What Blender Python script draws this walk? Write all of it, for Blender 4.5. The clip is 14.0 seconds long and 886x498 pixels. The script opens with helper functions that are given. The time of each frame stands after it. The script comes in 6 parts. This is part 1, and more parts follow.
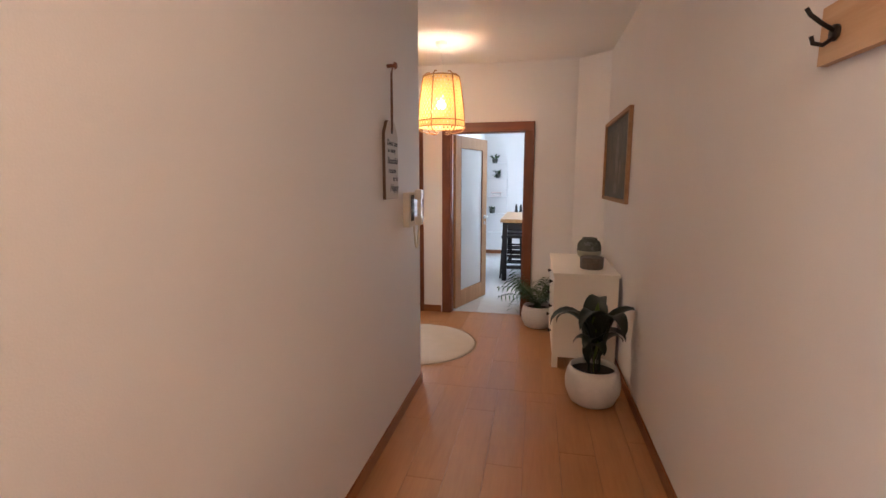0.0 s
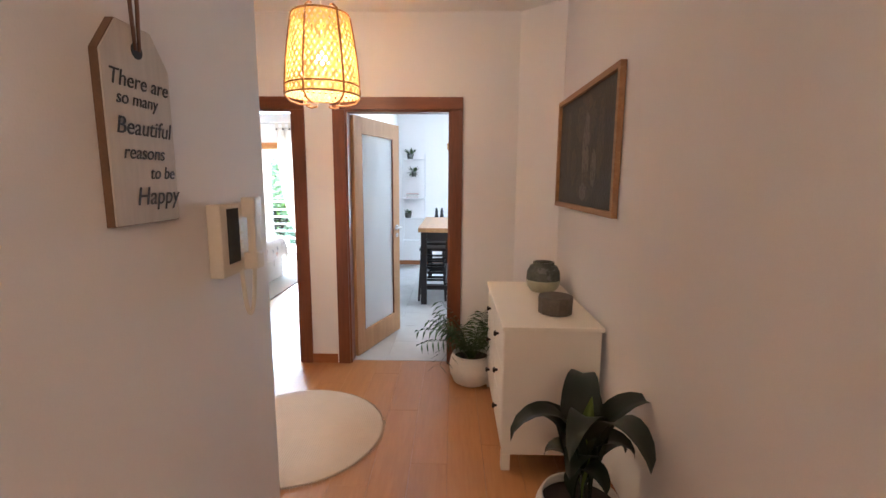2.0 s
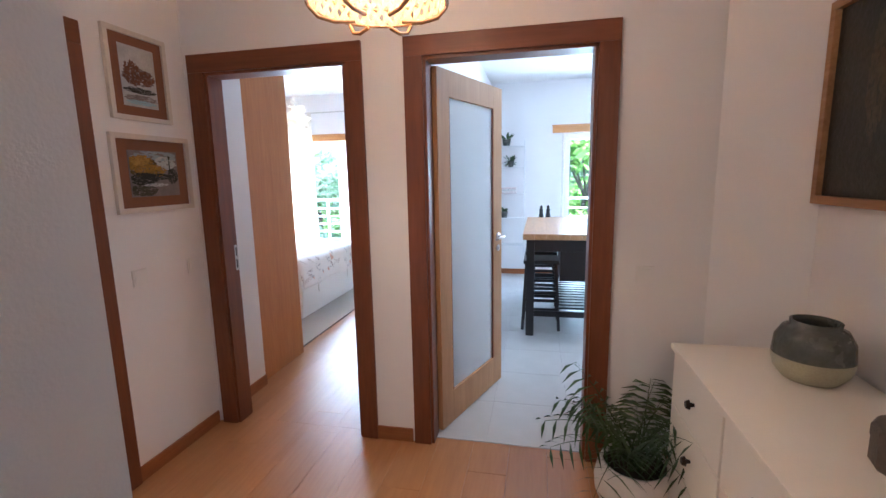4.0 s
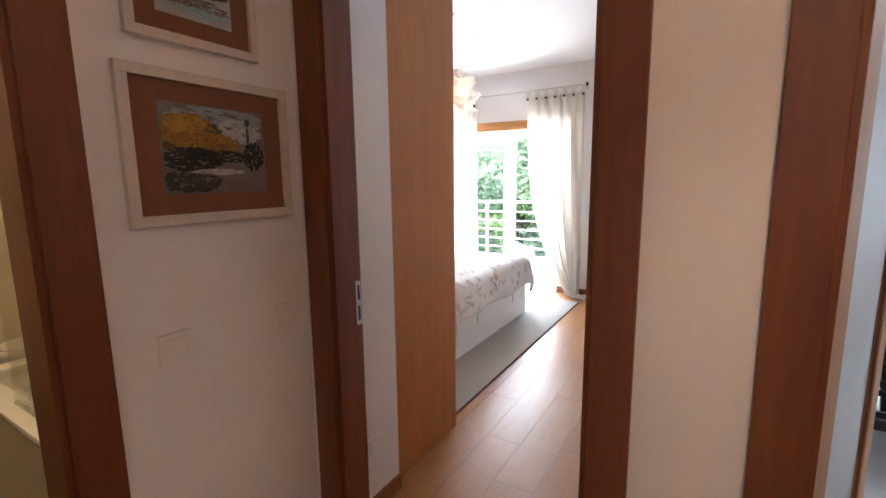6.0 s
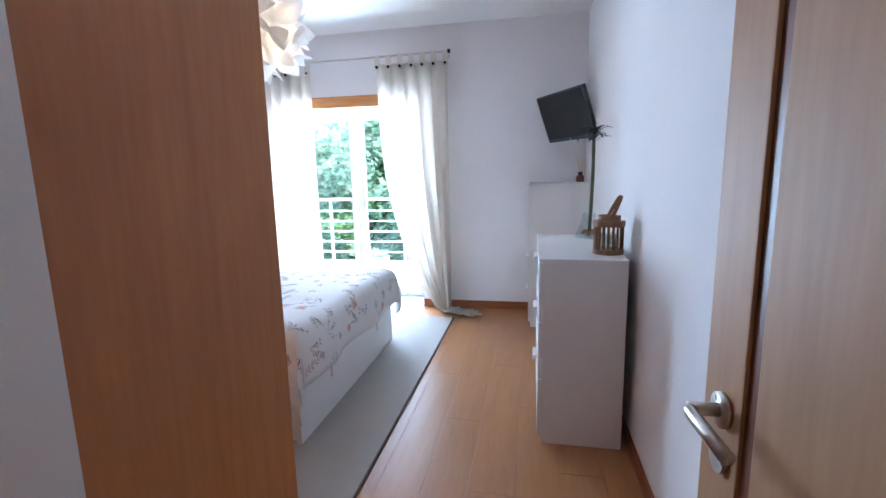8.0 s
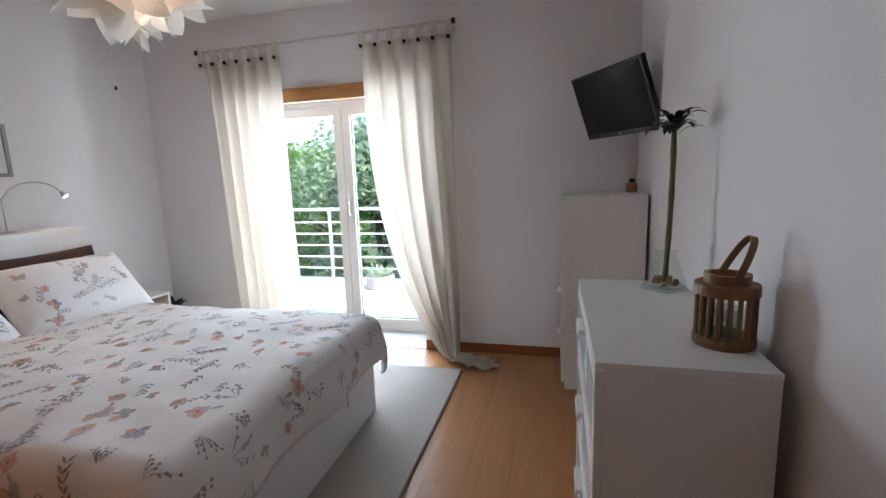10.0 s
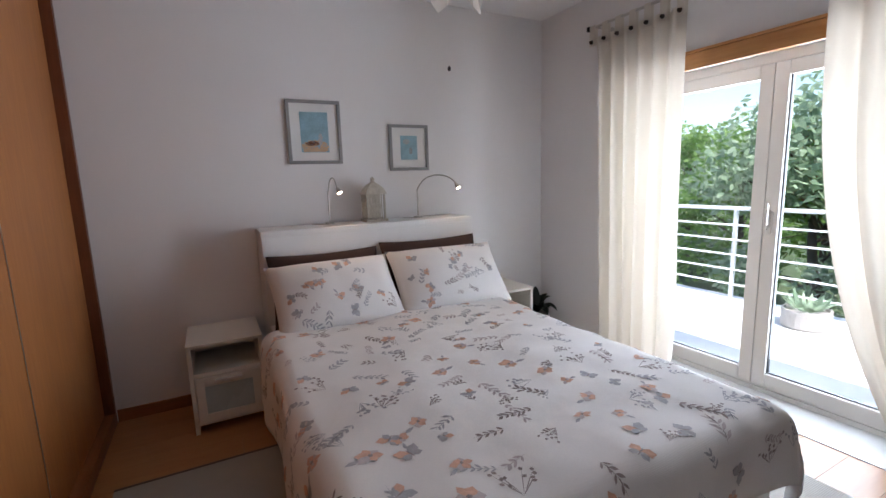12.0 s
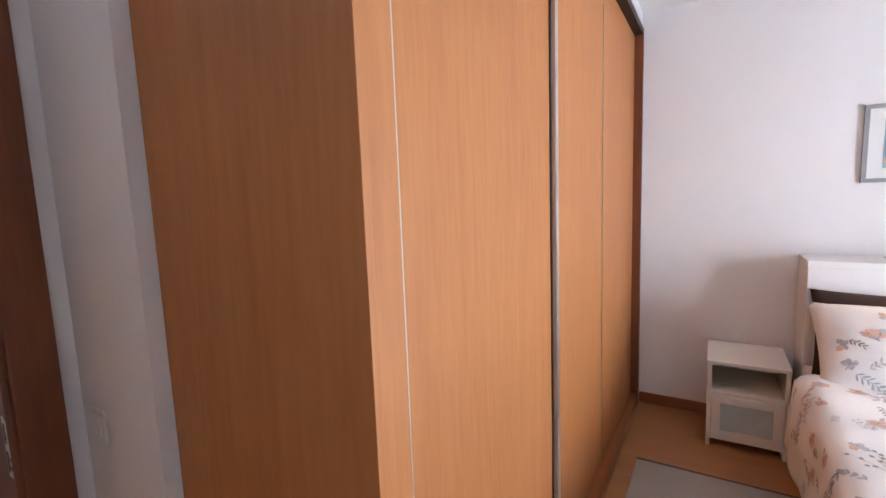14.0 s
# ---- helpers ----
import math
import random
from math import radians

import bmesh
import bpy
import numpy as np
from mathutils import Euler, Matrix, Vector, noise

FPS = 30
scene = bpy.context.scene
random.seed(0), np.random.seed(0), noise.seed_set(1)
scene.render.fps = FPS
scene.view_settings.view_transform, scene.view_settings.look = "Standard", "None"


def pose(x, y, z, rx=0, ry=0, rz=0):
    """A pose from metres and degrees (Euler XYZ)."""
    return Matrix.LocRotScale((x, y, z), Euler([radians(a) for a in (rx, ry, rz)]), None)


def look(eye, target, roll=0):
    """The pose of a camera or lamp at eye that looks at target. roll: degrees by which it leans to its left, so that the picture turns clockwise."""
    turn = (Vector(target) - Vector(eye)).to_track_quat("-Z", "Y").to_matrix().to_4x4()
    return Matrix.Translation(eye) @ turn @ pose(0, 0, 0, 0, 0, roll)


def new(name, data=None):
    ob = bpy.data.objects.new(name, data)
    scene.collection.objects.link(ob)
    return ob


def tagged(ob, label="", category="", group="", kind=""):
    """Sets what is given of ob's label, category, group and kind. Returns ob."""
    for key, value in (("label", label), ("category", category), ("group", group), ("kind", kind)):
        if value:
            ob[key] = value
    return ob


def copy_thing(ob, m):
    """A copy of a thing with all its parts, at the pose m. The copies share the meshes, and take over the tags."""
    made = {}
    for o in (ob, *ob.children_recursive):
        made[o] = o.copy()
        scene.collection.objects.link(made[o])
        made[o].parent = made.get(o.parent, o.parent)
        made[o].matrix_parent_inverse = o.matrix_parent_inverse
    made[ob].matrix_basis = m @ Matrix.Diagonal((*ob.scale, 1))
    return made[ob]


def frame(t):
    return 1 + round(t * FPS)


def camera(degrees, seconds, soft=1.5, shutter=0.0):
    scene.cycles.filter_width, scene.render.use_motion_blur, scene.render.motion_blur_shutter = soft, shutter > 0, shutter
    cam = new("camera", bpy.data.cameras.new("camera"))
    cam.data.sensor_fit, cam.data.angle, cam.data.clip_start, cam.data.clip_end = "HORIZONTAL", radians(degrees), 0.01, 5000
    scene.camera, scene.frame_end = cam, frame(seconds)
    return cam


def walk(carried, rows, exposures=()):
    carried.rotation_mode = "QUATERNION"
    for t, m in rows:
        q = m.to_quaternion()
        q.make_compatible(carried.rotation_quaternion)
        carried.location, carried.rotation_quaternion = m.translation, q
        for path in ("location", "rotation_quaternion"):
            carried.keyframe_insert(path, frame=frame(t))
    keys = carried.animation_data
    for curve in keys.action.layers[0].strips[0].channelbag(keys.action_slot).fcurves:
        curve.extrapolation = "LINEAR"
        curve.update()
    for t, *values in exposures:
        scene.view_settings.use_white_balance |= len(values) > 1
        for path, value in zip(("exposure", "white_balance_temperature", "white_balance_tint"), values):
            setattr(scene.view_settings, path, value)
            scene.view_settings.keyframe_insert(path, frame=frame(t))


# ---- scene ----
cam = camera(89.5, 14.0)
PATH = [
    (0, (1.04, 0.379, 1.47), (0.639, 2.316, 1.171), 0.0),
    (0.5, (1.062, 0.699, 1.479), (0.871, 2.667, 1.182), 1.0),
    (1, (0.992, 1.025, 1.46), (0.874, 3.0, 1.165), 0.8),
    (1.5, (0.919, 1.361, 1.481), (0.868, 3.337, 1.18), 0.3),
    (2, (0.937, 1.771, 1.474), (0.897, 3.747, 1.171), 0.4),
    (4.3, (0.629, 3.24, 1.419), (0.128, 5.149, 1.098), -0.9),
    (4.5, (0.599, 3.367, 1.41), (0.039, 5.262, 1.101), -0.6),
    (5, (0.417, 3.661, 1.401), (-0.368, 5.472, 1.082), -0.3),
    (5.5, (0.213, 3.952, 1.387), (-0.8, 5.649, 1.077), -0.3),
    (6, (-0.056, 4.225, 1.387), (-1.083, 5.914, 1.082), -0.7),
    (6.5, (-0.253, 4.535, 1.395), (-1.234, 6.241, 1.045), -0.2),
    (7, (-0.395, 4.774, 1.33), (-1.219, 6.57, 1.008), 0.5),
    (7.5, (-0.515, 5.006, 1.313), (-1.07, 6.902, 0.998), -0.6),
    (8, (-0.591, 5.246, 1.301), (-0.979, 7.181, 0.981), -1.2),
    (8.2, (-0.58, 5.36, 1.308), (-0.98, 7.293, 0.987), -1.7),
    (10.3, (-0.677, 6.347, 1.365), (-1.22, 8.246, 1.051), -1.9),
    (10.5, (-0.706, 6.404, 1.359), (-1.333, 8.277, 1.045), -1.9),
    (11, (-0.831, 6.564, 1.393), (-1.711, 8.331, 1.072), -1.2),
    (11.5, (-0.92, 6.725, 1.451), (-2.175, 8.24, 1.09), -2.5),
    (12, (-0.949, 6.895, 1.397), (-2.701, 7.808, 1.083), -1.8),
    (12.5, (-0.964, 6.898, 1.395), (-2.929, 7.117, 1.092), -1.8),
    (13, (-0.859, 6.923, 1.446), (-2.825, 6.662, 1.189), -1.8),
    (13.5, (-0.736, 6.846, 1.457), (-2.637, 6.272, 1.215), -1.6),
    (14, (-0.746, 6.711, 1.53), (-2.444, 5.68, 1.295), -2.1),
]
walk(cam, [(t, look(eye, target, roll)) for t, eye, target, roll in PATH],
     [(0.0, 3.62, 5700, 12), (2.2, 3.88, 5600, 10), (4.3, 3.5, 5100, 12), (5.5, 3.02, 5950, 15), (6.4, 3.2, 6050, 16), (7.0, 3.2, 5000, 12), (8.2, 2.65, 4950, 11),
      (10.3, 1.58, 6000, 15), (11.5, 1.4, 6050, 16), (12.5, 1.32, 6050, 20), (13.0, 2.05, 5850, 19), (13.5, 2.4, 5900, 19), (14.0, 2.85, 5900, 19)])

# ---- world, sun, exposure ----
SUN_DIR = Vector((0.50, -0.12, 0.85)).normalized()
world = bpy.data.worlds.new("world")
scene.world = world
world.use_nodes = True
wn = world.node_tree.nodes
sky = wn.new("ShaderNodeTexSky")
sky.sky_type = "NISHITA"
sky.sun_disc = False
sky.sun_elevation = math.asin(SUN_DIR.z)
sky.sun_rotation = math.atan2(SUN_DIR.x, SUN_DIR.y)
world.node_tree.links.new(sky.outputs[0], wn["Background"].inputs[0])
wn["Background"].inputs[1].default_value = 0.15


def lamp(name, kind, energy, color, m, size=0.1, size_y=None, angle=None):
    d = bpy.data.lights.new(name, kind)
    d.energy, d.color = energy, color
    if kind == "AREA":
        d.shape, d.size, d.size_y = "RECTANGLE", size, size_y or size
    elif kind == "SUN":
        d.angle = radians(angle)
    else:
        d.shadow_soft_size = size
    ob = new(name, d)
    ob.matrix_world = m
    return ob


lamp("sun", "SUN", 5.0, (1.0, 0.95, 0.88), look(SUN_DIR * 30, (0, 0, 0)), angle=0.6)
# skylight entering by the two glazed balcony doors
lamp("bedroom_skylight", "AREA", 46, (0.86, 0.94, 1.0), look((-2.44, 10.08, 1.1), (-2.44, 6.0, 0.9)), 1.5, 1.9)
lamp("kitchen_skylight", "AREA", 17, (0.78, 0.90, 1.0), look((1.66, 10.08, 1.1), (1.66, 6.0, 0.9)), 1.4, 1.9)
WARM = (1.0, 0.63, 0.40)
lamp("hall_bulb", "POINT", 2.25, WARM, pose(0.185, 4.44, 2.15), 0.09)
lamp("entry_bulb", "POINT", 2.05, WARM, pose(0.95, -0.25, 2.30), 0.10)
lamp("bathroom_bulb", "POINT", 2.4, (1.0, 0.72, 0.38), pose(-2.6, 4.2, 2.45), 0.12)
lamp("kitchen_bulb", "POINT", 2.6, (0.9, 0.95, 1.0), pose(1.9, 7.2, 2.52), 0.10)
lamp("bedroom_bulb", "POINT", 2.4, (1.0, 0.74, 0.48), pose(-1.95, 7.47, 2.05), 0.05)

# ---- materials ----


def mat(name, color, rough=0.5, metal=0.0, grain=0.06, scale=18.0, bump=0.05, fine=160.0, spec=0.5, stretch=(1, 1, 1), coat=0.0):
    """Paint, plastic, metal, cloth: base colour with large and fine variation and a light relief."""
    m = bpy.data.materials.new(name)
    m.use_nodes = True
    nt = m.node_tree
    N, L = nt.nodes, nt.links
    b = N["Principled BSDF"]
    tc = N.new("ShaderNodeTexCoord")
    mp = N.new("ShaderNodeMapping")
    mp.inputs["Scale"].default_value = stretch
    L.new(tc.outputs["Object"], mp.inputs[0])
    n1 = N.new("ShaderNodeTexNoise")
    n1.inputs["Scale"].default_value, n1.inputs["Detail"].default_value = scale, 4
    n2 = N.new("ShaderNodeTexNoise")
    n2.inputs["Scale"].default_value, n2.inputs["Detail"].default_value = fine, 3
    L.new(mp.outputs[0], n1.inputs["Vector"])
    L.new(mp.outputs[0], n2.inputs["Vector"])
    mx = N.new("ShaderNodeMix")
    mx.data_type = "RGBA"
    mx.inputs["A"].default_value = (*[c * (1 - grain * 1.6) for c in color], 1)
    mx.inputs["B"].default_value = (*[min(1, c * (1 + grain)) for c in color], 1)
    L.new(n1.outputs[0], mx.inputs["Factor"])
    mx2 = N.new("ShaderNodeMix")
    mx2.data_type, mx2.blend_type = "RGBA", "MULTIPLY"
    mx2.inputs["Factor"].default_value = grain * 1.5
    L.new(mx.outputs["Result"], mx2.inputs["A"])
    L.new(n2.outputs[0], mx2.inputs["B"])
    L.new(mx2.outputs["Result"], b.inputs["Base Color"])
    ra = N.new("ShaderNodeMapRange")
    ra.inputs["To Min"].default_value, ra.inputs["To Max"].default_value = max(0.02, rough - 0.06), min(1, rough + 0.08)
    L.new(n1.outputs[0], ra.inputs["Value"])
    L.new(ra.outputs[0], b.inputs["Roughness"])
    b.inputs["Metallic"].default_value = metal
    b.inputs["Specular IOR Level"].default_value = spec
    b.inputs["Coat Weight"].default_value = coat
    if bump:
        bp = N.new("ShaderNodeBump")
        bp.inputs["Strength"].default_value, bp.inputs["Distance"].default_value = bump, 0.004
        L.new(n2.outputs[0], bp.inputs["Height"])
        L.new(bp.outputs[0], b.inputs["Normal"])
    return m


def wood(name, light, dark, axis=2, rough=0.38, scale=5.0, vary=0.0, coat=0.0):
    """Wood grain that runs along one axis: 0 x, 1 y, 2 z."""
    m = bpy.data.materials.new(name)
    m.use_nodes = True
    nt = m.node_tree
    N, L = nt.nodes, nt.links
    b = N["Principled BSDF"]
    tc = N.new("ShaderNodeTexCoord")
    mp = N.new("ShaderNodeMapping")
    s = [6.0, 6.0, 6.0]
    s[axis] = 0.55
    mp.inputs["Scale"].default_value = s
    L.new(tc.outputs["Object"], mp.inputs[0])
    info = N.new("ShaderNodeObjectInfo")
    sh = N.new("ShaderNodeVectorMath")
    sh.operation = "MULTIPLY_ADD"
    comb = N.new("ShaderNodeCombineXYZ")
    for i in range(3):
        L.new(info.outputs["Random"], comb.inputs[i])
    sh.inputs[1].default_value = (37, 37, 37)
    L.new(comb.outputs[0], sh.inputs[0])
    L.new(mp.outputs[0], sh.inputs[2])
    n1 = N.new("ShaderNodeTexNoise")
    n1.inputs["Scale"].default_value, n1.inputs["Detail"].default_value, n1.inputs["Distortion"].default_value = scale * 0.5, 5, 0.6
    n2 = N.new("ShaderNodeTexNoise")
    n2.inputs["Scale"].default_value, n2.inputs["Detail"].default_value = scale * 2.2, 4
    L.new(sh.outputs[0], n1.inputs["Vector"])
    L.new(sh.outputs[0], n2.inputs["Vector"])
    av = N.new("ShaderNodeMath")
    av.operation = "MULTIPLY_ADD"
    av.inputs[1].default_value = 0.55
    L.new(n1.outputs[0], av.inputs[0])
    h = N.new("ShaderNodeMath")
    h.operation = "MULTIPLY"
    h.inputs[1].default_value = 0.45
    L.new(n2.outputs[0], h.inputs[0])
    L.new(h.outputs[0], av.inputs[2])
    cr = N.new("ShaderNodeValToRGB")
    cr.color_ramp.elements[0].position, cr.color_ramp.elements[0].color = 0.34, (*dark, 1)
    cr.color_ramp.elements[1].position, cr.color_ramp.elements[1].color = 0.64, (*light, 1)
    L.new(av.outputs[0], cr.inputs[0])
    hs = N.new("ShaderNodeHueSaturation")
    vr = N.new("ShaderNodeMapRange")
    vr.inputs["To Min"].default_value, vr.inputs["To Max"].default_value = 1 - vary, 1 + vary
    L.new(info.outputs["Random"], vr.inputs["Value"])
    L.new(vr.outputs[0], hs.inputs["Value"])
    L.new(cr.outputs[0], hs.inputs["Color"])
    L.new(hs.outputs[0], b.inputs["Base Color"])
    ra = N.new("ShaderNodeMapRange")
    ra.inputs["To Min"].default_value, ra.inputs["To Max"].default_value = rough - 0.05, rough + 0.1
    L.new(n1.outputs[0], ra.inputs["Value"])
    L.new(ra.outputs[0], b.inputs["Roughness"])
    b.inputs["Coat Weight"].default_value = coat
    bp = N.new("ShaderNodeBump")
    bp.inputs["Strength"].default_value, bp.inputs["Distance"].default_value = 0.06, 0.002
    L.new(n2.outputs[0], bp.inputs["Height"])
    L.new(bp.outputs[0], b.inputs["Normal"])
    return m


def glass(name, rough=0.0, tint=(1, 1, 1), ior=1.45, clear=0.9):
    """A thin pane: see-through with a glossy skin."""
    m = bpy.data.materials.new(name)
    m.use_nodes = True
    nt = m.node_tree
    N, L = nt.nodes, nt.links
    out = N["Material Output"]
    N.remove(N["Principled BSDF"])
    tr = N.new("ShaderNodeBsdfTransparent")
    tr.inputs[0].default_value = (*[clear * c for c in tint], 1)
    gl = N.new("ShaderNodeBsdfGlossy")
    gl.inputs["Roughness"].default_value = rough
    lw = N.new("ShaderNodeLayerWeight")
    pw = N.new("ShaderNodeMath")
    pw.operation = "POWER"
    pw.inputs[1].default_value = 4.0
    L.new(lw.outputs["Facing"], pw.inputs[0])
    fr = N.new("ShaderNodeMath")
    fr.operation = "MULTIPLY_ADD"
    fr.inputs[1].default_value, fr.inputs[2].default_value = 0.7, (ior - 1) * 0.06
    L.new(pw.outputs[0], fr.inputs[0])
    mx = N.new("ShaderNodeMixShader")
    L.new(fr.outputs[0], mx.inputs[0])
    L.new(tr.outputs[0], mx.inputs[1])
    L.new(gl.outputs[0], mx.inputs[2])
    L.new(mx.outputs[0], out.inputs["Surface"])
    return m


def cloth(name, color, translucent=0.0, through_it=0.0, weave=420.0, bump=0.25, rough=0.9):
    """Woven cloth; thin ones let light pass and show a little of what is behind."""
    m = mat(name, color, rough, grain=0.05, scale=6, bump=0.0, spec=0.15)
    nt = m.node_tree
    N, L = nt.nodes, nt.links
    b = N["Principled BSDF"]
    tc = N.new("ShaderNodeTexCoord")
    w = [N.new("ShaderNodeTexWave") for _ in range(2)]
    w[0].bands_direction, w[1].bands_direction = "X", "Z"
    ad = N.new("ShaderNodeMath")
    for i, k in enumerate(w):
        k.inputs["Scale"].default_value, k.inputs["Distortion"].default_value = weave / 6, 1.5
        L.new(tc.outputs["Object"], k.inputs["Vector"])
        L.new(k.outputs["Fac"], ad.inputs[i])
    bp = N.new("ShaderNodeBump")
    bp.inputs["Strength"].default_value, bp.inputs["Distance"].default_value = bump, 0.001
    L.new(ad.outputs[0], bp.inputs["Height"])
    L.new(bp.outputs[0], b.inputs["Normal"])
    if translucent:
        out = N["Material Output"]
        ts = N.new("ShaderNodeBsdfTranslucent")
        ts.inputs[0].default_value = (*color, 1)
        mx = N.new("ShaderNodeMixShader")
        mx.inputs[0].default_value = translucent
        L.new(b.outputs[0], mx.inputs[1])
        L.new(ts.outputs[0], mx.inputs[2])
        tp = N.new("ShaderNodeBsdfTransparent")
        mx2 = N.new("ShaderNodeMixShader")
        mx2.inputs[0].default_value = through_it
        L.new(mx.outputs[0], mx2.inputs[1])
        L.new(tp.outputs[0], mx2.inputs[2])
        L.new(mx2.outputs[0], out.inputs["Surface"])
    return m


def leaf_mat(name, color, dark, translucent=0.35, rough=0.4):
    m = bpy.data.materials.new(name)
    m.use_nodes = True
    nt = m.node_tree
    N, L = nt.nodes, nt.links
    b = N["Principled BSDF"]
    geo = N.new("ShaderNodeNewGeometry")
    cr = N.new("ShaderNodeValToRGB")
    cr.color_ramp.elements[0].color, cr.color_ramp.elements[1].color = (*dark, 1), (*color, 1)
    L.new(geo.outputs["Random Per Island"], cr.inputs[0])
    L.new(cr.outputs[0], b.inputs["Base Color"])
    b.inputs["Roughness"].default_value = rough
    ts = N.new("ShaderNodeBsdfTranslucent")
    L.new(cr.outputs[0], ts.inputs[0])
    mx = N.new("ShaderNodeMixShader")
    mx.inputs[0].default_value = translucent
    L.new(b.outputs[0], mx.inputs[1])
    L.new(ts.outputs[0], mx.inputs[2])
    L.new(mx.outputs[0], N["Material Output"].inputs["Surface"])
    return m


def glow(name, color, strength):
    m = bpy.data.materials.new(name)
    m.use_nodes = True
    b = m.node_tree.nodes["Principled BSDF"]
    b.inputs["Base Color"].default_value = (*color, 1)
    b.inputs["Emission Color"].default_value = (*color, 1)
    b.inputs["Emission Strength"].default_value = strength
    return m


M_WALL = mat("wall_paint", (0.80, 0.785, 0.78), 0.75, grain=0.03, scale=1.3, bump=0.12, fine=220, spec=0.25)
M_CEIL = mat("ceiling_paint", (0.84, 0.83, 0.81), 0.85, grain=0.02, scale=1.0, bump=0.06, spec=0.2)
M_FLOOR = wood("laminate_floor", (0.42, 0.20, 0.074), (0.355, 0.158, 0.055), axis=1, rough=0.31, vary=0.03)
M_CASE = wood("casing_wood", (0.19, 0.056, 0.018), (0.125, 0.034, 0.010), axis=2, rough=0.4)
M_CASEH = wood("casing_wood_across", (0.19, 0.056, 0.018), (0.125, 0.034, 0.010), axis=0, rough=0.4)
M_BASEY = wood("skirting_wood_y", (0.30, 0.11, 0.035), (0.21, 0.065, 0.018), axis=1, rough=0.35)
M_BASEX = wood("skirting_wood_x", (0.30, 0.11, 0.035), (0.21, 0.065, 0.018), axis=0, rough=0.35)
M_DOOR = wood("door_veneer", (0.50, 0.29, 0.135), (0.41, 0.22, 0.092), axis=2, rough=0.56)
M_WARD = wood("wardrobe_veneer", (0.47, 0.19, 0.056), (0.385, 0.14, 0.036), axis=2, rough=0.5)
M_WHITE = mat("white_lacquer", (0.78, 0.77, 0.75), 0.35, grain=0.02, scale=5, bump=0.02)
M_CREAM = mat("cream_lacquer", (0.80, 0.76, 0.68), 0.4, grain=0.03, scale=5, bump=0.02)
M_STEEL = mat("brushed_steel", (0.62, 0.60, 0.57), 0.28, metal=1.0, grain=0.05, scale=40, bump=0.03)
M_ALU = mat("aluminium_profile", (0.60, 0.58, 0.55), 0.38, metal=0.9, grain=0.05, scale=30, bump=0.03)
M_BLACK = mat("black_lacquer", (0.012, 0.013, 0.017), 0.4, grain=0.2, scale=20, bump=0.05)
M_DARKM = mat("dark_bronze", (0.03, 0.022, 0.018), 0.4, metal=0.6, grain=0.2, scale=30)
M_GLASS = glass("window_glass", 0.0, (0.97, 1.0, 0.99))
M_GLASS.use_backface_culling = False
M_PVC = mat("beige_window_frame", (0.56, 0.53, 0.49), 0.4, grain=0.02, scale=8)
M_PINE = wood("pine_wood", (0.62, 0.40, 0.21), (0.50, 0.29, 0.13), axis=1, rough=0.5)
M_PELMET = wood("pelmet_wood", (0.55, 0.27, 0.09), (0.42, 0.18, 0.05), axis=0, rough=0.4)
M_TILE = mat("grey_floor_tile", (0.52, 0.52, 0.50), 0.22, grain=0.05, scale=7, bump=0.02)
M_BTILE = mat("dark_bath_tile", (0.07, 0.055, 0.045), 0.3, grain=0.12, scale=9)
M_BWALL = mat("beige_wall_tile", (0.74, 0.66, 0.50), 0.18, grain=0.03, scale=4, bump=0.01)
M_CERAMIC = mat("white_ceramic", (0.82, 0.81, 0.78), 0.1, grain=0.01, scale=4, bump=0.0, coat=0.5)
M_LINEN = cloth("linen_curtain", (0.79, 0.74, 0.665), 0.55, 0.12)
M_DUVET = cloth("white_printed_cotton", (0.82, 0.80, 0.78), weave=600, bump=0.15)
M_BROWNC = cloth("brown_cotton", (0.055, 0.035, 0.032), weave=600)
M_RUG = cloth("woven_grey_rug", (0.41, 0.385, 0.345), weave=260, bump=0.9)
M_RUGR = cloth("cream_tufted_rug", (0.56, 0.46, 0.36), weave=110, bump=1.0)
M_POTW = mat("white_textured_pot", (0.68, 0.64, 0.60), 0.6, grain=0.06, scale=30, bump=0.3, fine=90)
M_SOIL = mat("potting_soil", (0.035, 0.022, 0.015), 0.95, grain=0.4, scale=60, bump=0.9)
M_LEAFD = leaf_mat("dark_glossy_leaf", (0.016, 0.030, 0.013), (0.006, 0.011, 0.006), 0.06, 0.42)
M_LEAFP = leaf_mat("palm_leaf", (0.06, 0.11, 0.035), (0.02, 0.045, 0.015), 0.25, 0.45)
M_LEAFT = leaf_mat("tree_leaf", (0.33, 0.50, 0.14), (0.14, 0.27, 0.06), 0.6, 0.5)
M_LEAFG = leaf_mat("grey_green_leaf", (0.44, 0.54, 0.37), (0.22, 0.32, 0.20), 0.55, 0.55)
M_BARK = mat("bark", (0.10, 0.075, 0.055), 0.9, grain=0.3, scale=12, bump=0.8, fine=40)
M_TEXT = mat("black_paint", (0.015, 0.013, 0.012), 0.6, grain=0.1)

# ---- builders ----


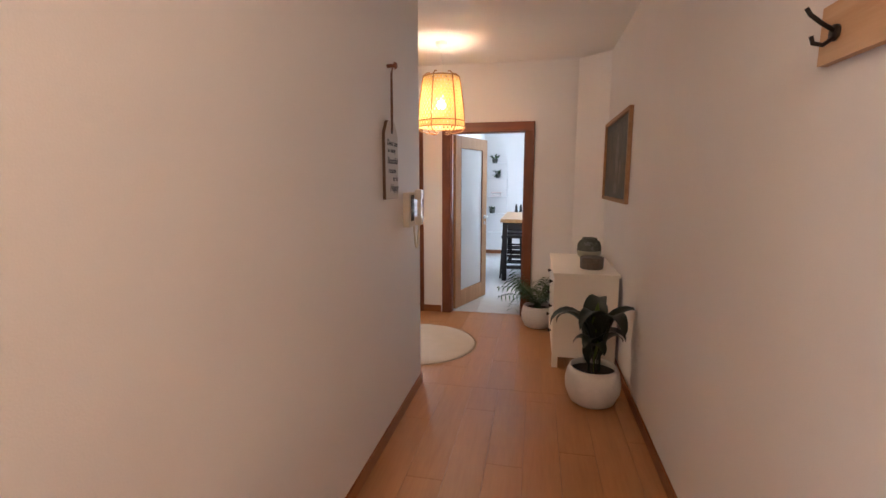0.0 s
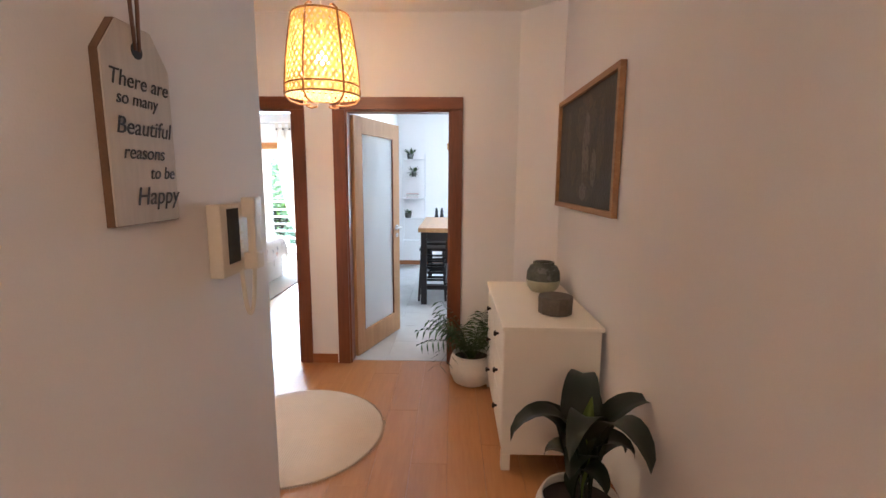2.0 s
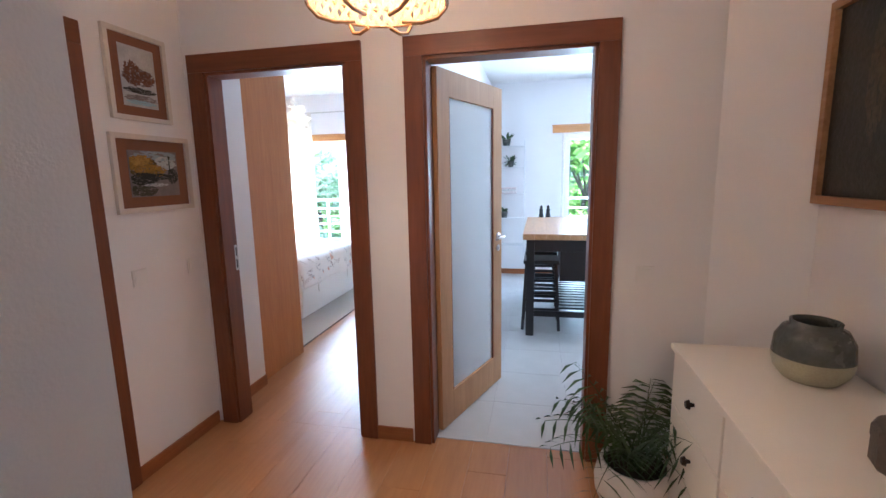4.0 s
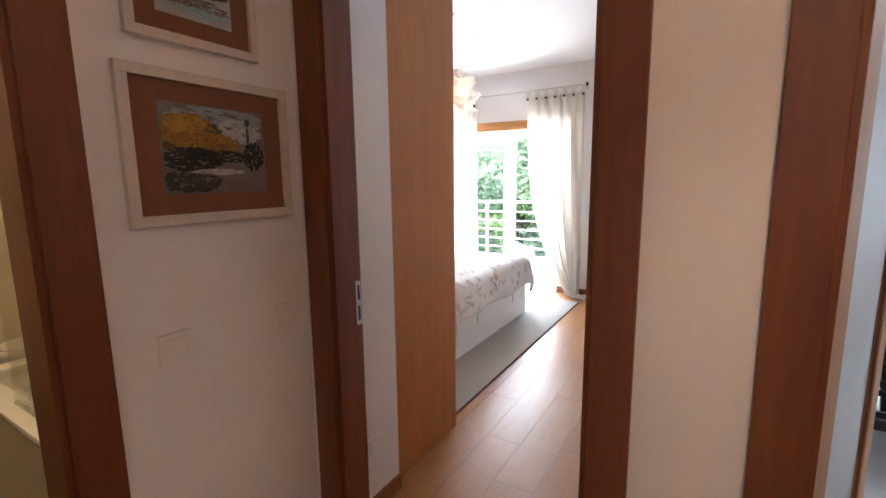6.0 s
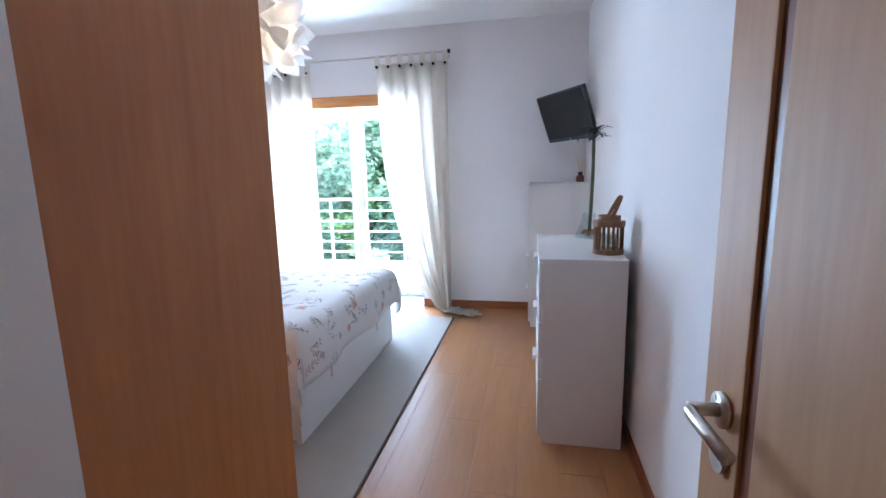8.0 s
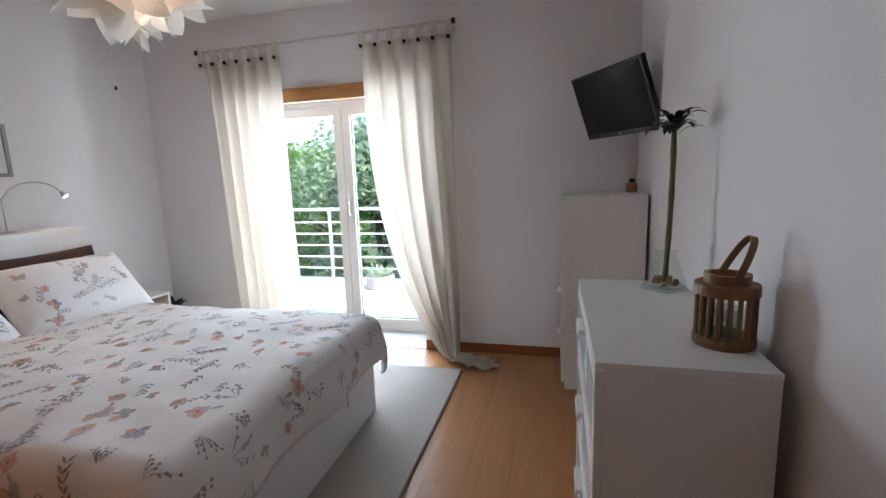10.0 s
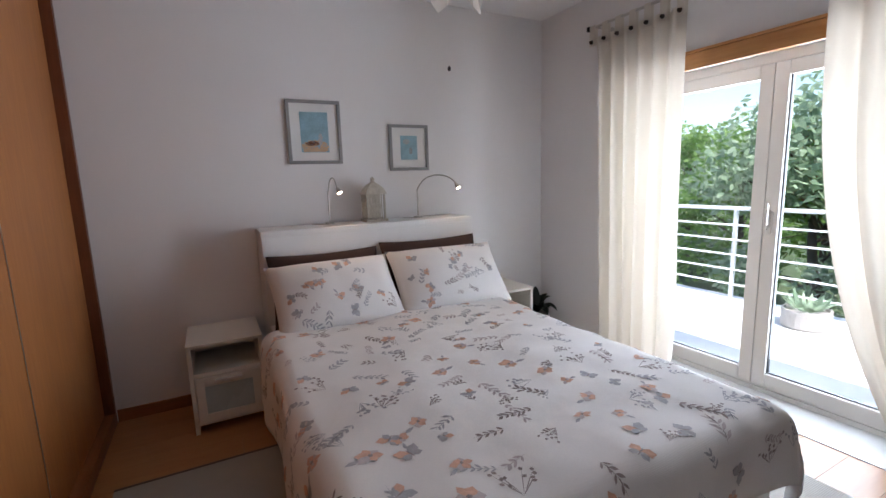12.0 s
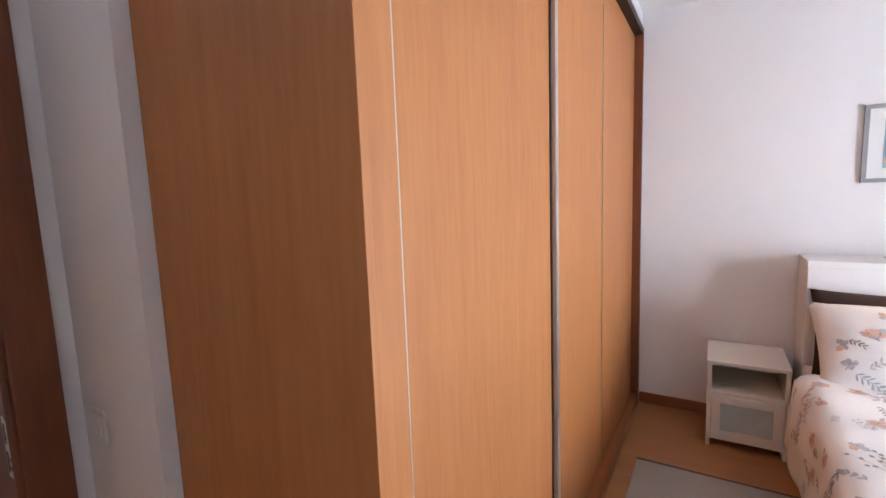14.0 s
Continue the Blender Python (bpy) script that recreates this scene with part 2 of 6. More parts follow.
def box(bm, x0, x1, y0, y1, z0, z1, bevel=0.0):
    geo = bmesh.ops.create_cube(bm, size=1.0)
    bmesh.ops.transform(bm, matrix=Matrix.Translation(((x0 + x1) / 2, (y0 + y1) / 2, (z0 + z1) / 2)) @ Matrix.Diagonal((abs(x1 - x0), abs(y1 - y0), abs(z1 - z0), 1)), verts=geo["verts"])
    if bevel:
        es = {e for v in geo["verts"] for e in v.link_edges}
        bmesh.ops.bevel(bm, geom=list(es), offset=bevel, segments=2, affect="EDGES", profile=0.7)


def rod(bm, p, q, r, r2=None, seg=12):
    p, q = Vector(p), Vector(q)
    geo = bmesh.ops.create_cone(bm, cap_ends=True, segments=seg, radius1=r, radius2=r if r2 is None else r2, depth=(q - p).length)
    turn = (q - p).to_track_quat("Z", "Y").to_matrix().to_4x4()
    bmesh.ops.transform(bm, matrix=Matrix.Translation((p + q) / 2) @ turn, verts=geo["verts"])


def tube(bm, pts, r, seg=8, closed=False):
    """A round bar along a smooth run of points."""
    pts = [Vector(p) for p in pts]
    n = len(pts)
    rings = []
    up = Vector((0.13, 0.31, 0.94))
    for i, p in enumerate(pts):
        a = pts[(i - 1) % n] if closed else pts[max(0, i - 1)]
        b = pts[(i + 1) % n] if closed else pts[min(n - 1, i + 1)]
        d = (b - a).normalized()
        u = d.cross(up).normalized()
        v = d.cross(u)
        rr = r(i / max(1, n - 1)) if callable(r) else r
        rings.append([bm.verts.new(p + rr * (math.cos(k * math.tau / seg) * u + math.sin(k * math.tau / seg) * v)) for k in range(seg)])
    for i in range(n if closed else n - 1):
        A, B = rings[i], rings[(i + 1) % n]
        for k in range(seg):
            bm.faces.new((A[k], A[(k + 1) % seg], B[(k + 1) % seg], B[k]))
    if not closed:
        bm.faces.new(rings[0][::-1])
        bm.faces.new(rings[-1])


def lathe(bm, profile, seg=32, cx=0.0, cy=0.0):
    """Turns a profile of (radius, height) round the upright axis."""
    rings = []
    for r, z in profile:
        rings.append([bm.verts.new((cx + max(r, 1e-4) * math.cos(k * math.tau / seg), cy + max(r, 1e-4) * math.sin(k * math.tau / seg), z)) for k in range(seg)])
    for A, B in zip(rings, rings[1:]):
        for k in range(seg):
            bm.faces.new((A[k], A[(k + 1) % seg], B[(k + 1) % seg], B[k]))


def prism(bm, pts, z0, z1):
    lo = [bm.verts.new((x, y, z0)) for x, y in pts]
    hi = [bm.verts.new((x, y, z1)) for x, y in pts]
    n = len(pts)
    bm.faces.new(lo[::-1])
    bm.faces.new(hi)
    for k in range(n):
        bm.faces.new((lo[k], lo[(k + 1) % n], hi[(k + 1) % n], hi[k]))


def sheet(bm, f, nu, nv):
    """A grid of points f(u, v), u and v from 0 to 1."""
    g = [[bm.verts.new(f(i / nu, j / nv)) for j in range(nv + 1)] for i in range(nu + 1)]
    for i in range(nu):
        for j in range(nv):
            bm.faces.new((g[i][j], g[i + 1][j], g[i + 1][j + 1], g[i][j + 1]))


def mesh_of(name, bm, material, smooth=False):
    bmesh.ops.recalc_face_normals(bm, faces=bm.faces[:])
    me = bpy.data.meshes.new(name)
    bm.to_mesh(me)
    bm.free()
    me.materials.append(material)
    if smooth:
        me.polygons.foreach_set("use_smooth", [True] * len(me.polygons))
    return me


def part(name, bm, material, parent, label="", smooth=False):
    ob = new(name, mesh_of(name, bm, material, smooth))
    ob.parent = parent
    if label:
        tagged(ob, label)
    return ob


def boxpart(name, material, parent, x0, x1, y0, y1, z0, z1, bevel=0.0, label=""):
    bm = bmesh.new()
    box(bm, x0, x1, y0, y1, z0, z1, bevel)
    return part(name, bm, material, parent, label)


def thing(name, m, label, category, group="", kind=""):
    ob = new(name)
    ob.empty_display_size = 0.1
    ob.matrix_world = m if isinstance(m, Matrix) else pose(*m)
    return tagged(ob, label, category, group, kind)


def structure(name, boxes, material, label, category):
    bm = bmesh.new()
    for b in boxes:
        box(bm, *b)
    ob = new(name, mesh_of(name, bm, material))
    return tagged(ob, label, category, kind="structure")


def solid(ob, thick, offset=0.0):
    md = ob.modifiers.new("thickness", "SOLIDIFY")
    md.thickness, md.offset = thick, offset
    return ob


# ---- structure ----
H = 2.68
NW = 5.22            # hall side of the wall with the bedroom and kitchen doors
NB = 5.33            # its other side
BED_N = 9.55         # inner face of the outer wall
OUT = 10.05
EAST = 1.70
BOX_T = 0.12

structure("wall_hall_east", [(EAST, EAST + BOX_T, -0.92, NW, 0, H)], M_WALL, "plain white painted hallway wall", "wall")
structure("wall_hall_west_near", [(0.125, 0.245, -0.92, 3.41, 0, H), (-1.31, 0.125, 3.29, 3.41, 0, H)], M_WALL, "white painted wall ending in a corner", "wall")
structure("wall_entry", [(0.245, EAST, -0.92, -0.80, 0, H)], M_WALL, "white painted wall behind the entrance", "wall")
structure("wall_hall_north", [
    (-1.31, -1.075, NW, NB, 0, H), (-0.266, 0.115, NW, NB, 0, H), (0.925, 4.0, NW, NB, 0, H),
    (-1.075, -0.266, NW, NB, 2.0, H), (0.115, 0.925, NW, NB, 2.0, H)], M_WALL, "white wall with two door openings", "wall")
structure("wall_hall_west_far", [(-1.31, -1.19, 3.41, 3.85, 0, H), (-1.31, -1.19, 4.565, NW, 0, H), (-1.31, -1.19, 3.85, 4.565, 2.0, H)], M_WALL, "white wall with the bathroom door opening", "wall")
bmc = bmesh.new()
prism(bmc, [(1.42, NW - 0.001), (EAST - 0.001, 4.99), (EAST - 0.001, NW - 0.001)], 0, H)
tagged(new("wall_corner", mesh_of("wall_corner", bmc, M_WALL)), "white chamfered corner of the hallway", "wall", kind="structure")
structure("wall_bedroom_stub", [(-1.31, -1.20, NB, 5.70, 0, H)], M_WALL, "short white wall beside the wardrobe", "wall")
structure("wall_bedroom_east", [(-0.12, 0.0, NB, BED_N, 0, H)], M_WALL, "white wall between bedroom and kitchen", "wall")
structure("wall_bedroom_west", [(-4.23, -4.11, 3.29, BED_N, 0, H)], M_WALL, "white bedroom wall behind the bed", "wall")
structure("wall_wardrobe_back", [(-4.11, -1.31, 5.58, 5.70, 0, H)], M_WALL, "white wall behind the wardrobe", "wall")
WX0, WX1 = -3.22, -1.66   # bedroom balcony door opening
KX0, KX1 = 0.97, 2.38     # kitchen balcony door opening
structure("wall_outer", [
    (-4.23, WX0, BED_N, OUT, 0, H), (WX1, KX0, BED_N, OUT, 0, H), (KX1, 4.12, BED_N, OUT, 0, H),
    (WX0, WX1, BED_N, OUT, 2.06, H), (KX0, KX1, BED_N, OUT, 2.06, H)], M_WALL, "thick white outer wall with two balcony door openings", "wall")
structure("wall_kitchen_east", [(4.0, 4.12, NB, BED_N, 0, H)], M_WALL, "white kitchen wall", "wall")
structure("wall_bathroom_south", [(-4.11, -1.31, 3.29, 3.41, 0, H)], M_BWALL, "beige tiled bathroom wall", "wall")
structure("wall_bathroom_tiles", [(-4.11, -4.09, 3.41, 5.56, 0, H), (-4.11, -1.31, 5.56, 5.58, 0, H), (-1.33, -1.31, 4.62, 5.56, 0, H)], M_BWALL, "glossy beige wall tiles in the bathroom", "wall")
structure("ceiling_hall", [(-1.31, EAST + BOX_T, -0.92, NB, H, H + 0.12)], M_CEIL, "white painted hallway ceiling", "ceiling")
structure("ceiling_bedroom", [(-4.23, -0.06, NB, OUT, H, H + 0.12)], M_CEIL, "white painted bedroom ceiling", "ceiling")
structure("ceiling_kitchen", [(-0.06, 4.12, NB, OUT, H, H + 0.12)], M_CEIL, "white painted kitchen ceiling", "ceiling")
structure("ceiling_bathroom", [(-4.23, -1.31, 3.29, NB, H, H + 0.12)], M_CEIL, "white painted bathroom ceiling", "ceiling")
structure("roof", [(-4.6, 4.5, -1.3, OUT + 0.1, H + 0.121, H + 0.16)], M_WALL, "flat rendered roof edge", "roof")
floor = structure("floor", [(-4.23, EAST + BOX_T, -0.92, OUT, -0.15, -0.012)], mat("floor_joint", (0.18, 0.09, 0.04), 0.6), "honey-coloured laminate floor of long planks", "floor")
kfloor = structure("floor_kitchen", [(-0.06, 4.12, NB - 0.04, BED_N + 0.4, -0.011, -0.006)], mat("tile_grout", (0.50, 0.50, 0.48), 0.8), "light grey tiled kitchen floor", "floor")
structure("floor_bathroom", [(-4.11, -1.25, 3.41, 5.58, -0.011, 0.001)], M_BTILE, "dark brown tiled bathroom floor", "floor")
# skirting boards
sk = [("x", 1.42 - 0.40, 1.42, NW, -1), ("x", -0.184, 0.02, NW, -1), ("y", 3.45, 3.75, -1.19, 1), ("y", 4.652, NW - 0.02, -1.19, 1),
      ("y", -0.8, 3.41, 0.245, 1), ("x", -1.19, 0.257, 3.41, 1), ("y", -0.8, 5.0, EAST, -1), ("y", NB, 5.70, -1.20, 1),
      ("x", -1.66, -0.12, BED_N, -1), ("x", -4.11, -3.22, BED_N, -1), ("y", 5.40, BED_N - 0.012, -0.12, -1), ("y", 6.29, BED_N - 0.012, -4.11, 1), ("x", 0.0, 0.97, BED_N, -1)]
for axis, a, b, at_, sgn in sk:
    lo, hi = sorted((at_ + sgn * 0.0005, at_ + sgn * 0.012))
    bm = bmesh.new()
    box(bm, *((a, b, lo, hi) if axis == "x" else (lo, hi, a, b)), 0.0, 0.075, 0.003)
    ob = new("baseboard", mesh_of("baseboard", bm, M_BASEX if axis == "x" else M_BASEY))
    tagged(ob, "reddish brown wooden skirting board", "baseboard", kind="structure")


def door_case(name, x0, x1, m, label, t=0.11):
    """Jambs, head and both faces of architrave round an opening that runs along local x; the wall fills y 0 to t."""
    d = thing(name, m, label, "door frame", kind="structure")
    w = 0.092
    for nm, a, b in (("jamb", x0, x0 + 0.022), ("jamb", x1 - 0.022, x1)):
        boxpart(nm, M_CASE, d, a, b, -0.002, t + 0.002, 0, 1.995)
    boxpart("head", M_CASEH, d, x0, x1, -0.002, t + 0.002, 1.978, 2.0)
    for y0, y1 in ((-0.018, -0.0005), (t + 0.0005, t + 0.018)):
        boxpart("architrave", M_CASE, d, x0 - w + 0.008, x0 + 0.008, y0, y1, 0, 1.992, 0.003)
        boxpart("architrave", M_CASE, d, x1 - 0.008, x1 + w - 0.008, y0, y1, 0, 1.992, 0.003)
        boxpart("architrave_head", M_CASEH, d, x0 - w + 0.008, x1 + w - 0.008, y0, y1, 1.9925, 2.084, 0.003)
    return d


door_case("door_1", -1.075, -0.266, (0, NW, 0), "open bedroom doorway with reddish brown wooden casing")
bp = boxpart("strike_plate", M_STEEL, bpy.data.objects["door_1"], -1.0535, -1.0515, 0.086, 0.108, 0.91, 1.06)
# no openings cut: black blocks draw the dark inside the latch holes
boxpart("latch_hole", M_BLACK, bpy.data.objects["door_1"], -1.052, -1.0505, 0.092, 0.102, 0.925, 0.975)
boxpart("latch_hole", M_BLACK, bpy.data.objects["door_1"], -1.052, -1.0505, 0.092, 0.102, 0.995, 1.045)
door_case("door_2", 0.115, 0.925, (0, NW, 0), "open kitchen doorway with reddish brown wooden casing")
d3 = door_case("door_3", 3.85, 4.565, pose(-1.19, 0, 0, 0, 0, 90), "bathroom doorway with reddish brown wooden casing", 0.12)

# ---- glazed balcony doors ----


def balcony_door(name, x0, x1, label):
    w = thing(name, (0, 9.88, 0), label, "balcony door", kind="structure")
    z1, mid = 2.055, (x0 + x1) / 2
    boxpart("frame", M_PVC, w, x0, x0 + 0.05, 0, 0.07, 0.03, z1, 0.004)
    boxpart("frame", M_PVC, w, x1 - 0.05, x1, 0, 0.07, 0.03, z1, 0.004)
    boxpart("frame", M_PVC, w, x0 + 0.05, x1 - 0.05, 0, 0.07, z1 - 0.06, z1, 0.004)
    boxpart("threshold", M_PVC, w, x0, x1, -0.02, 0.09, -0.006, 0.03, 0.004)
    for a, b in ((x0 + 0.052, mid - 0.002), (mid + 0.002, x1 - 0.052)):
        leaf = boxpart("leaf", M_PVC, w, a, a + 0.075, -0.012, 0.05, 0.032, z1 - 0.062, 0.006)
        boxpart("stile", M_PVC, leaf, b - 0.075, b, -0.012, 0.05, 0.032, z1 - 0.062, 0.006)
        boxpart("rail", M_PVC, leaf, a + 0.075, b - 0.075, -0.011, 0.049, 0.032, 0.125, 0.006)
        boxpart("rail", M_PVC, leaf, a + 0.075, b - 0.075, -0.011, 0.049, z1 - 0.14, z1 - 0.062, 0.006)
        boxpart("gasket", M_BLACK, leaf, a + 0.075, b - 0.075, 0.010, 0.030, 0.125, 0.133)
        boxpart("gasket", M_BLACK, leaf, a + 0.075, a + 0.081, 0.010, 0.030, 0.133, z1 - 0.14)
        pane = boxpart("pane", M_GLASS, leaf, a + 0.081, b - 0.075, 0.017, 0.023, 0.133, z1 - 0.14)
        pane.visible_shadow = False
    bm = bmesh.new()
    box(bm, mid + 0.022, mid + 0.052, -0.024, -0.012, 1.0, 1.14, 0.004)
    rod(bm, (mid + 0.037, -0.024, 1.07), (mid + 0.037, -0.055, 1.07), 0.009)
    box(bm, mid + 0.028, mid + 0.046, -0.064, -0.05, 1.06, 1.19, 0.005)
    part("handle", bm, M_STEEL, w, "brushed metal handle")
    return w


balcony_door("window_1", WX0, WX1, "pale beige double glazed balcony door of the bedroom, closed")
balcony_door("window_2", KX0, KX1, "pale beige double glazed balcony door of the kitchen, closed")
for nm, a, b in (("pelmet_bedroom", WX0 - 0.03, WX1 + 0.03), ("pelmet_kitchen", KX0 - 0.13, KX1 + 0.13)):
    p = thing(nm, (0, BED_N, 0), "honey-coloured wooden pelmet board above the balcony door", "pelmet", kind="structure")
    boxpart("board", M_PELMET, p, a, b, -0.035, -0.001, 1.985, 2.075, 0.004)
    boxpart("lip", M_PELMET, p, a - 0.01, b + 0.01, -0.045, -0.001, 2.0755, 2.092, 0.003)
structure("sill_bedroom", [(WX0, WX1, BED_N - 0.01, 9.86, -0.008, 0.004)], M_TILE, "pale stone threshold in the balcony door recess", "sill")
structure("sill_kitchen", [(KX0, KX1, BED_N - 0.01, 9.86, -0.004, 0.004)], M_TILE, "pale stone threshold in the kitchen door recess", "sill")

# ---- door leaves ----


def lever(parent, p, side, along):
    """A lever handle with its rose at p on a face; side: which way it stands off in x, along: way of the lever in y."""
    bm = bmesh.new()
    x, y, z = p
    rod(bm, (x, y, z), (x + side * 0.008, y, z), 0.026, seg=20)
    rod(bm, (x, y, z), (x + side * 0.05, y, z), 0.010)
    tube(bm, [(x + side * 0.045, y, z), (x + side * 0.05, y + along * 0.012, z), (x + side * 0.05, y + along * 0.06, z), (x + side * 0.046, y + along * 0.115, z - 0.004)], 0.0095)
    part("handle", bm, M_STEEL, parent, "brushed steel lever handle", True)
    bm = bmesh.new()
    rod(bm, (x, y, z - 0.075), (x + side * 0.007, y, z - 0.075), 0.022, seg=20)
    part("keyhole_rose", bm, M_STEEL, parent)


bl = thing("bedroom_door", pose(-0.262, NB + 0.022, 0, 0, 0, 3.2), "light veneered bedroom door with a dark upright band, standing open", "door")
boxpart("panel", M_DOOR, bl, -0.022, 0.018, 0.0, 0.485, 0.008, 1.975, 0.003)
boxpart("inlay", M_CASE, bl, -0.016, 0.012, 0.485, 0.517, 0.008, 1.975)
boxpart("edge_panel", M_DOOR, bl, -0.022, 0.018, 0.517, 0.625, 0.008, 1.975, 0.003)
lever(bl, (-0.022, 0.562, 0.96), -1, -1)
for z in (0.25, 1.75):
    bm = bmesh.new()
    rod(bm, (0.022, -0.008, z), (0.022, -0.008, z + 0.09), 0.008)
    part("hinge", bm, M_STEEL, bl)
M_FROST = mat("frosted_glass", (0.84, 0.85, 0.84), 0.35, grain=0.02, scale=3, bump=0.05, spec=0.5)
fn = M_FROST.node_tree
tsn = fn.nodes.new("ShaderNodeBsdfTranslucent")
tsn.inputs[0].default_value = (0.88, 0.90, 0.90, 1)
mxn = fn.nodes.new("ShaderNodeMixShader")
mxn.inputs[0].default_value = 0.6
fn.links.new(fn.nodes["Principled BSDF"].outputs[0], mxn.inputs[1])
fn.links.new(tsn.outputs[0], mxn.inputs[2])
fn.links.new(mxn.outputs[0], fn.nodes["Material Output"].inputs["Surface"])
kl = thing("kitchen_door", pose(0.142, NB + 0.012, 0, 0, 0, -20), "wooden kitchen door with a tall frosted glass panel, open", "door")
W, T = 0.78, 0.02
for a, b, z0, z1, nm in ((0, 0.12, 0.008, 1.975, "stile"), (W - 0.12, W, 0.008, 1.975, "stile"), (0.12, W - 0.12, 0.008, 0.20, "rail"), (0.12, W - 0.12, 1.84, 1.975, "rail")):
    boxpart(nm, M_DOOR, kl, -T, T, a, b, z0, z1, 0.003)
boxpart("glass_panel", M_FROST, kl, -0.004, 0.004, 0.118, W - 0.118, 0.198, 1.842, label="white frosted glass")
for x0 in (-0.017, 0.009):
    boxpart("bead", M_CASE, kl, x0, x0 + 0.008, 0.1205, 0.13, 0.2005, 1.8395)
    boxpart("bead", M_CASE, kl, x0, x0 + 0.008, W - 0.13, W - 0.1205, 0.2005, 1.8395)
lever(kl, (T, W - 0.06, 1.03), 1, -1)
lever(kl, (-T, W - 0.06, 1.03), -1, -1)
for z in (0.25, 1.0, 1.75):
    bm = bmesh.new()
    rod(bm, (-0.03, -0.006, z), (-0.03, -0.006, z + 0.1), 0.008)
    part("hinge", bm, M_DARKM, kl)

# ---- wardrobe ----
wd = thing("wardrobe", (-1.235, 6.285, 0), "built-in honey veneer wardrobe with sliding doors and aluminium profiles", "wardrobe")
boxpart("side_panel", M_WARD, wd, -0.018, 0.0, -0.58, 0.0, 0.0, 2.60, 0.002)
boxpart("top_panel", M_WARD, wd, -2.87, -0.0185, -0.58, -0.03, 2.58, 2.60)
boxpart("plinth", M_BASEX, wd, -2.87, -0.0185, -0.075, 0.0, 0.0, 0.07, 0.003)
boxpart("end_post", M_CASE, wd, -2.872, -2.835, -0.075, 0.0, 0.0705, 2.579)
boxpart("top_track", M_DARKM, wd, -2.834, -0.019, -0.075, -0.002, 2.535, 2.579)
for i, (a, b, y0) in enumerate(((-0.97, -0.0885, -0.026), (-1.85, -0.94, -0.052), (-2.834, -1.853, -0.052))):
    dr = boxpart("sliding_door", M_WARD, wd, a, b, y0 - 0.018, y0, 0.0705, 2.534)
    boxpart("profile", M_ALU, dr, b - (0.014 if i == 0 else 0.004), b, y0 + 0.0005, y0 + (0.016 if i == 0 else 0.002), 0.0705, 2.534, 0.002)
    if i == 0:
        boxpart("profile", M_ALU, dr, a, a + 0.03, y0 + 0.0005, y0 + 0.018, 0.0705, 2.534, 0.003)
        # black strip on the door face, drawn as the shadow beside the profile
        boxpart("profile_shadow_gap", M_BLACK, dr, a + 0.0305, a + 0.04, y0 + 0.0003, y0 + 0.004, 0.0705, 2.534)
boxpart("front_strip", M_WARD, wd, -0.088, -0.0185, -0.03, -0.002, 0.0705, 2.534, 0.002)
structure("wall_above_wardrobe", [(-4.11, -1.24, 5.70, 6.275, 2.601, H)], M_WALL, "white panel closing the gap above the wardrobe", "wall")

# ---- bed ----
bed = thing("bed", (-1.691, 7.85, 0), "white double bed with drawers and a box headboard", "bed")
# local x runs towards the head as minus
HX0, HX1, HW = -2.415, -2.116, 0.735
HY = 0.045
boxpart("headboard", M_WHITE, bed, HX1 - 0.03, HX1, HY - HW, HY + HW, 0.0, 1.075, 0.004)
boxpart("headboard_top", M_WHITE, bed, HX0, HX1 + 0.003, HY - HW - 0.003, HY + HW + 0.003, 1.0755, 1.11, 0.004)
for y in (HY - HW, HY + HW - 0.03):
    boxpart("headboard_side", M_WHITE, bed, HX0, HX1 - 0.0305, y, y + 0.03, 0.0, 1.075, 0.004)
for y0, y1 in ((-0.73, -0.708), (0.692, 0.714)):
    boxpart("side_rail", M_WHITE, bed, HX1, -0.03, y0, y1, 0.0, 0.44, 0.004)
boxpart("foot_panel", M_WHITE, bed, -0.0295, 0.0, -0.755, 0.714, 0.0, 0.47, 0.005)
boxpart("slat_base", M_PINE, bed, HX1, -0.03, -0.70, 0.69, 0.30, 0.33)
for y in (-0.40, 0.36):
    boxpart("groove", M_ALU, bed, 0.0004, 0.003, y, y + 0.018, 0.20, 0.36)
mt = thing("mattress", (-1.691, 7.85, 0.331), "white mattress under the printed duvet", "mattress")
boxpart("body", M_DUVET, mt, -2.10, -0.06, -0.695, 0.685, 0, 0.21, 0.04)


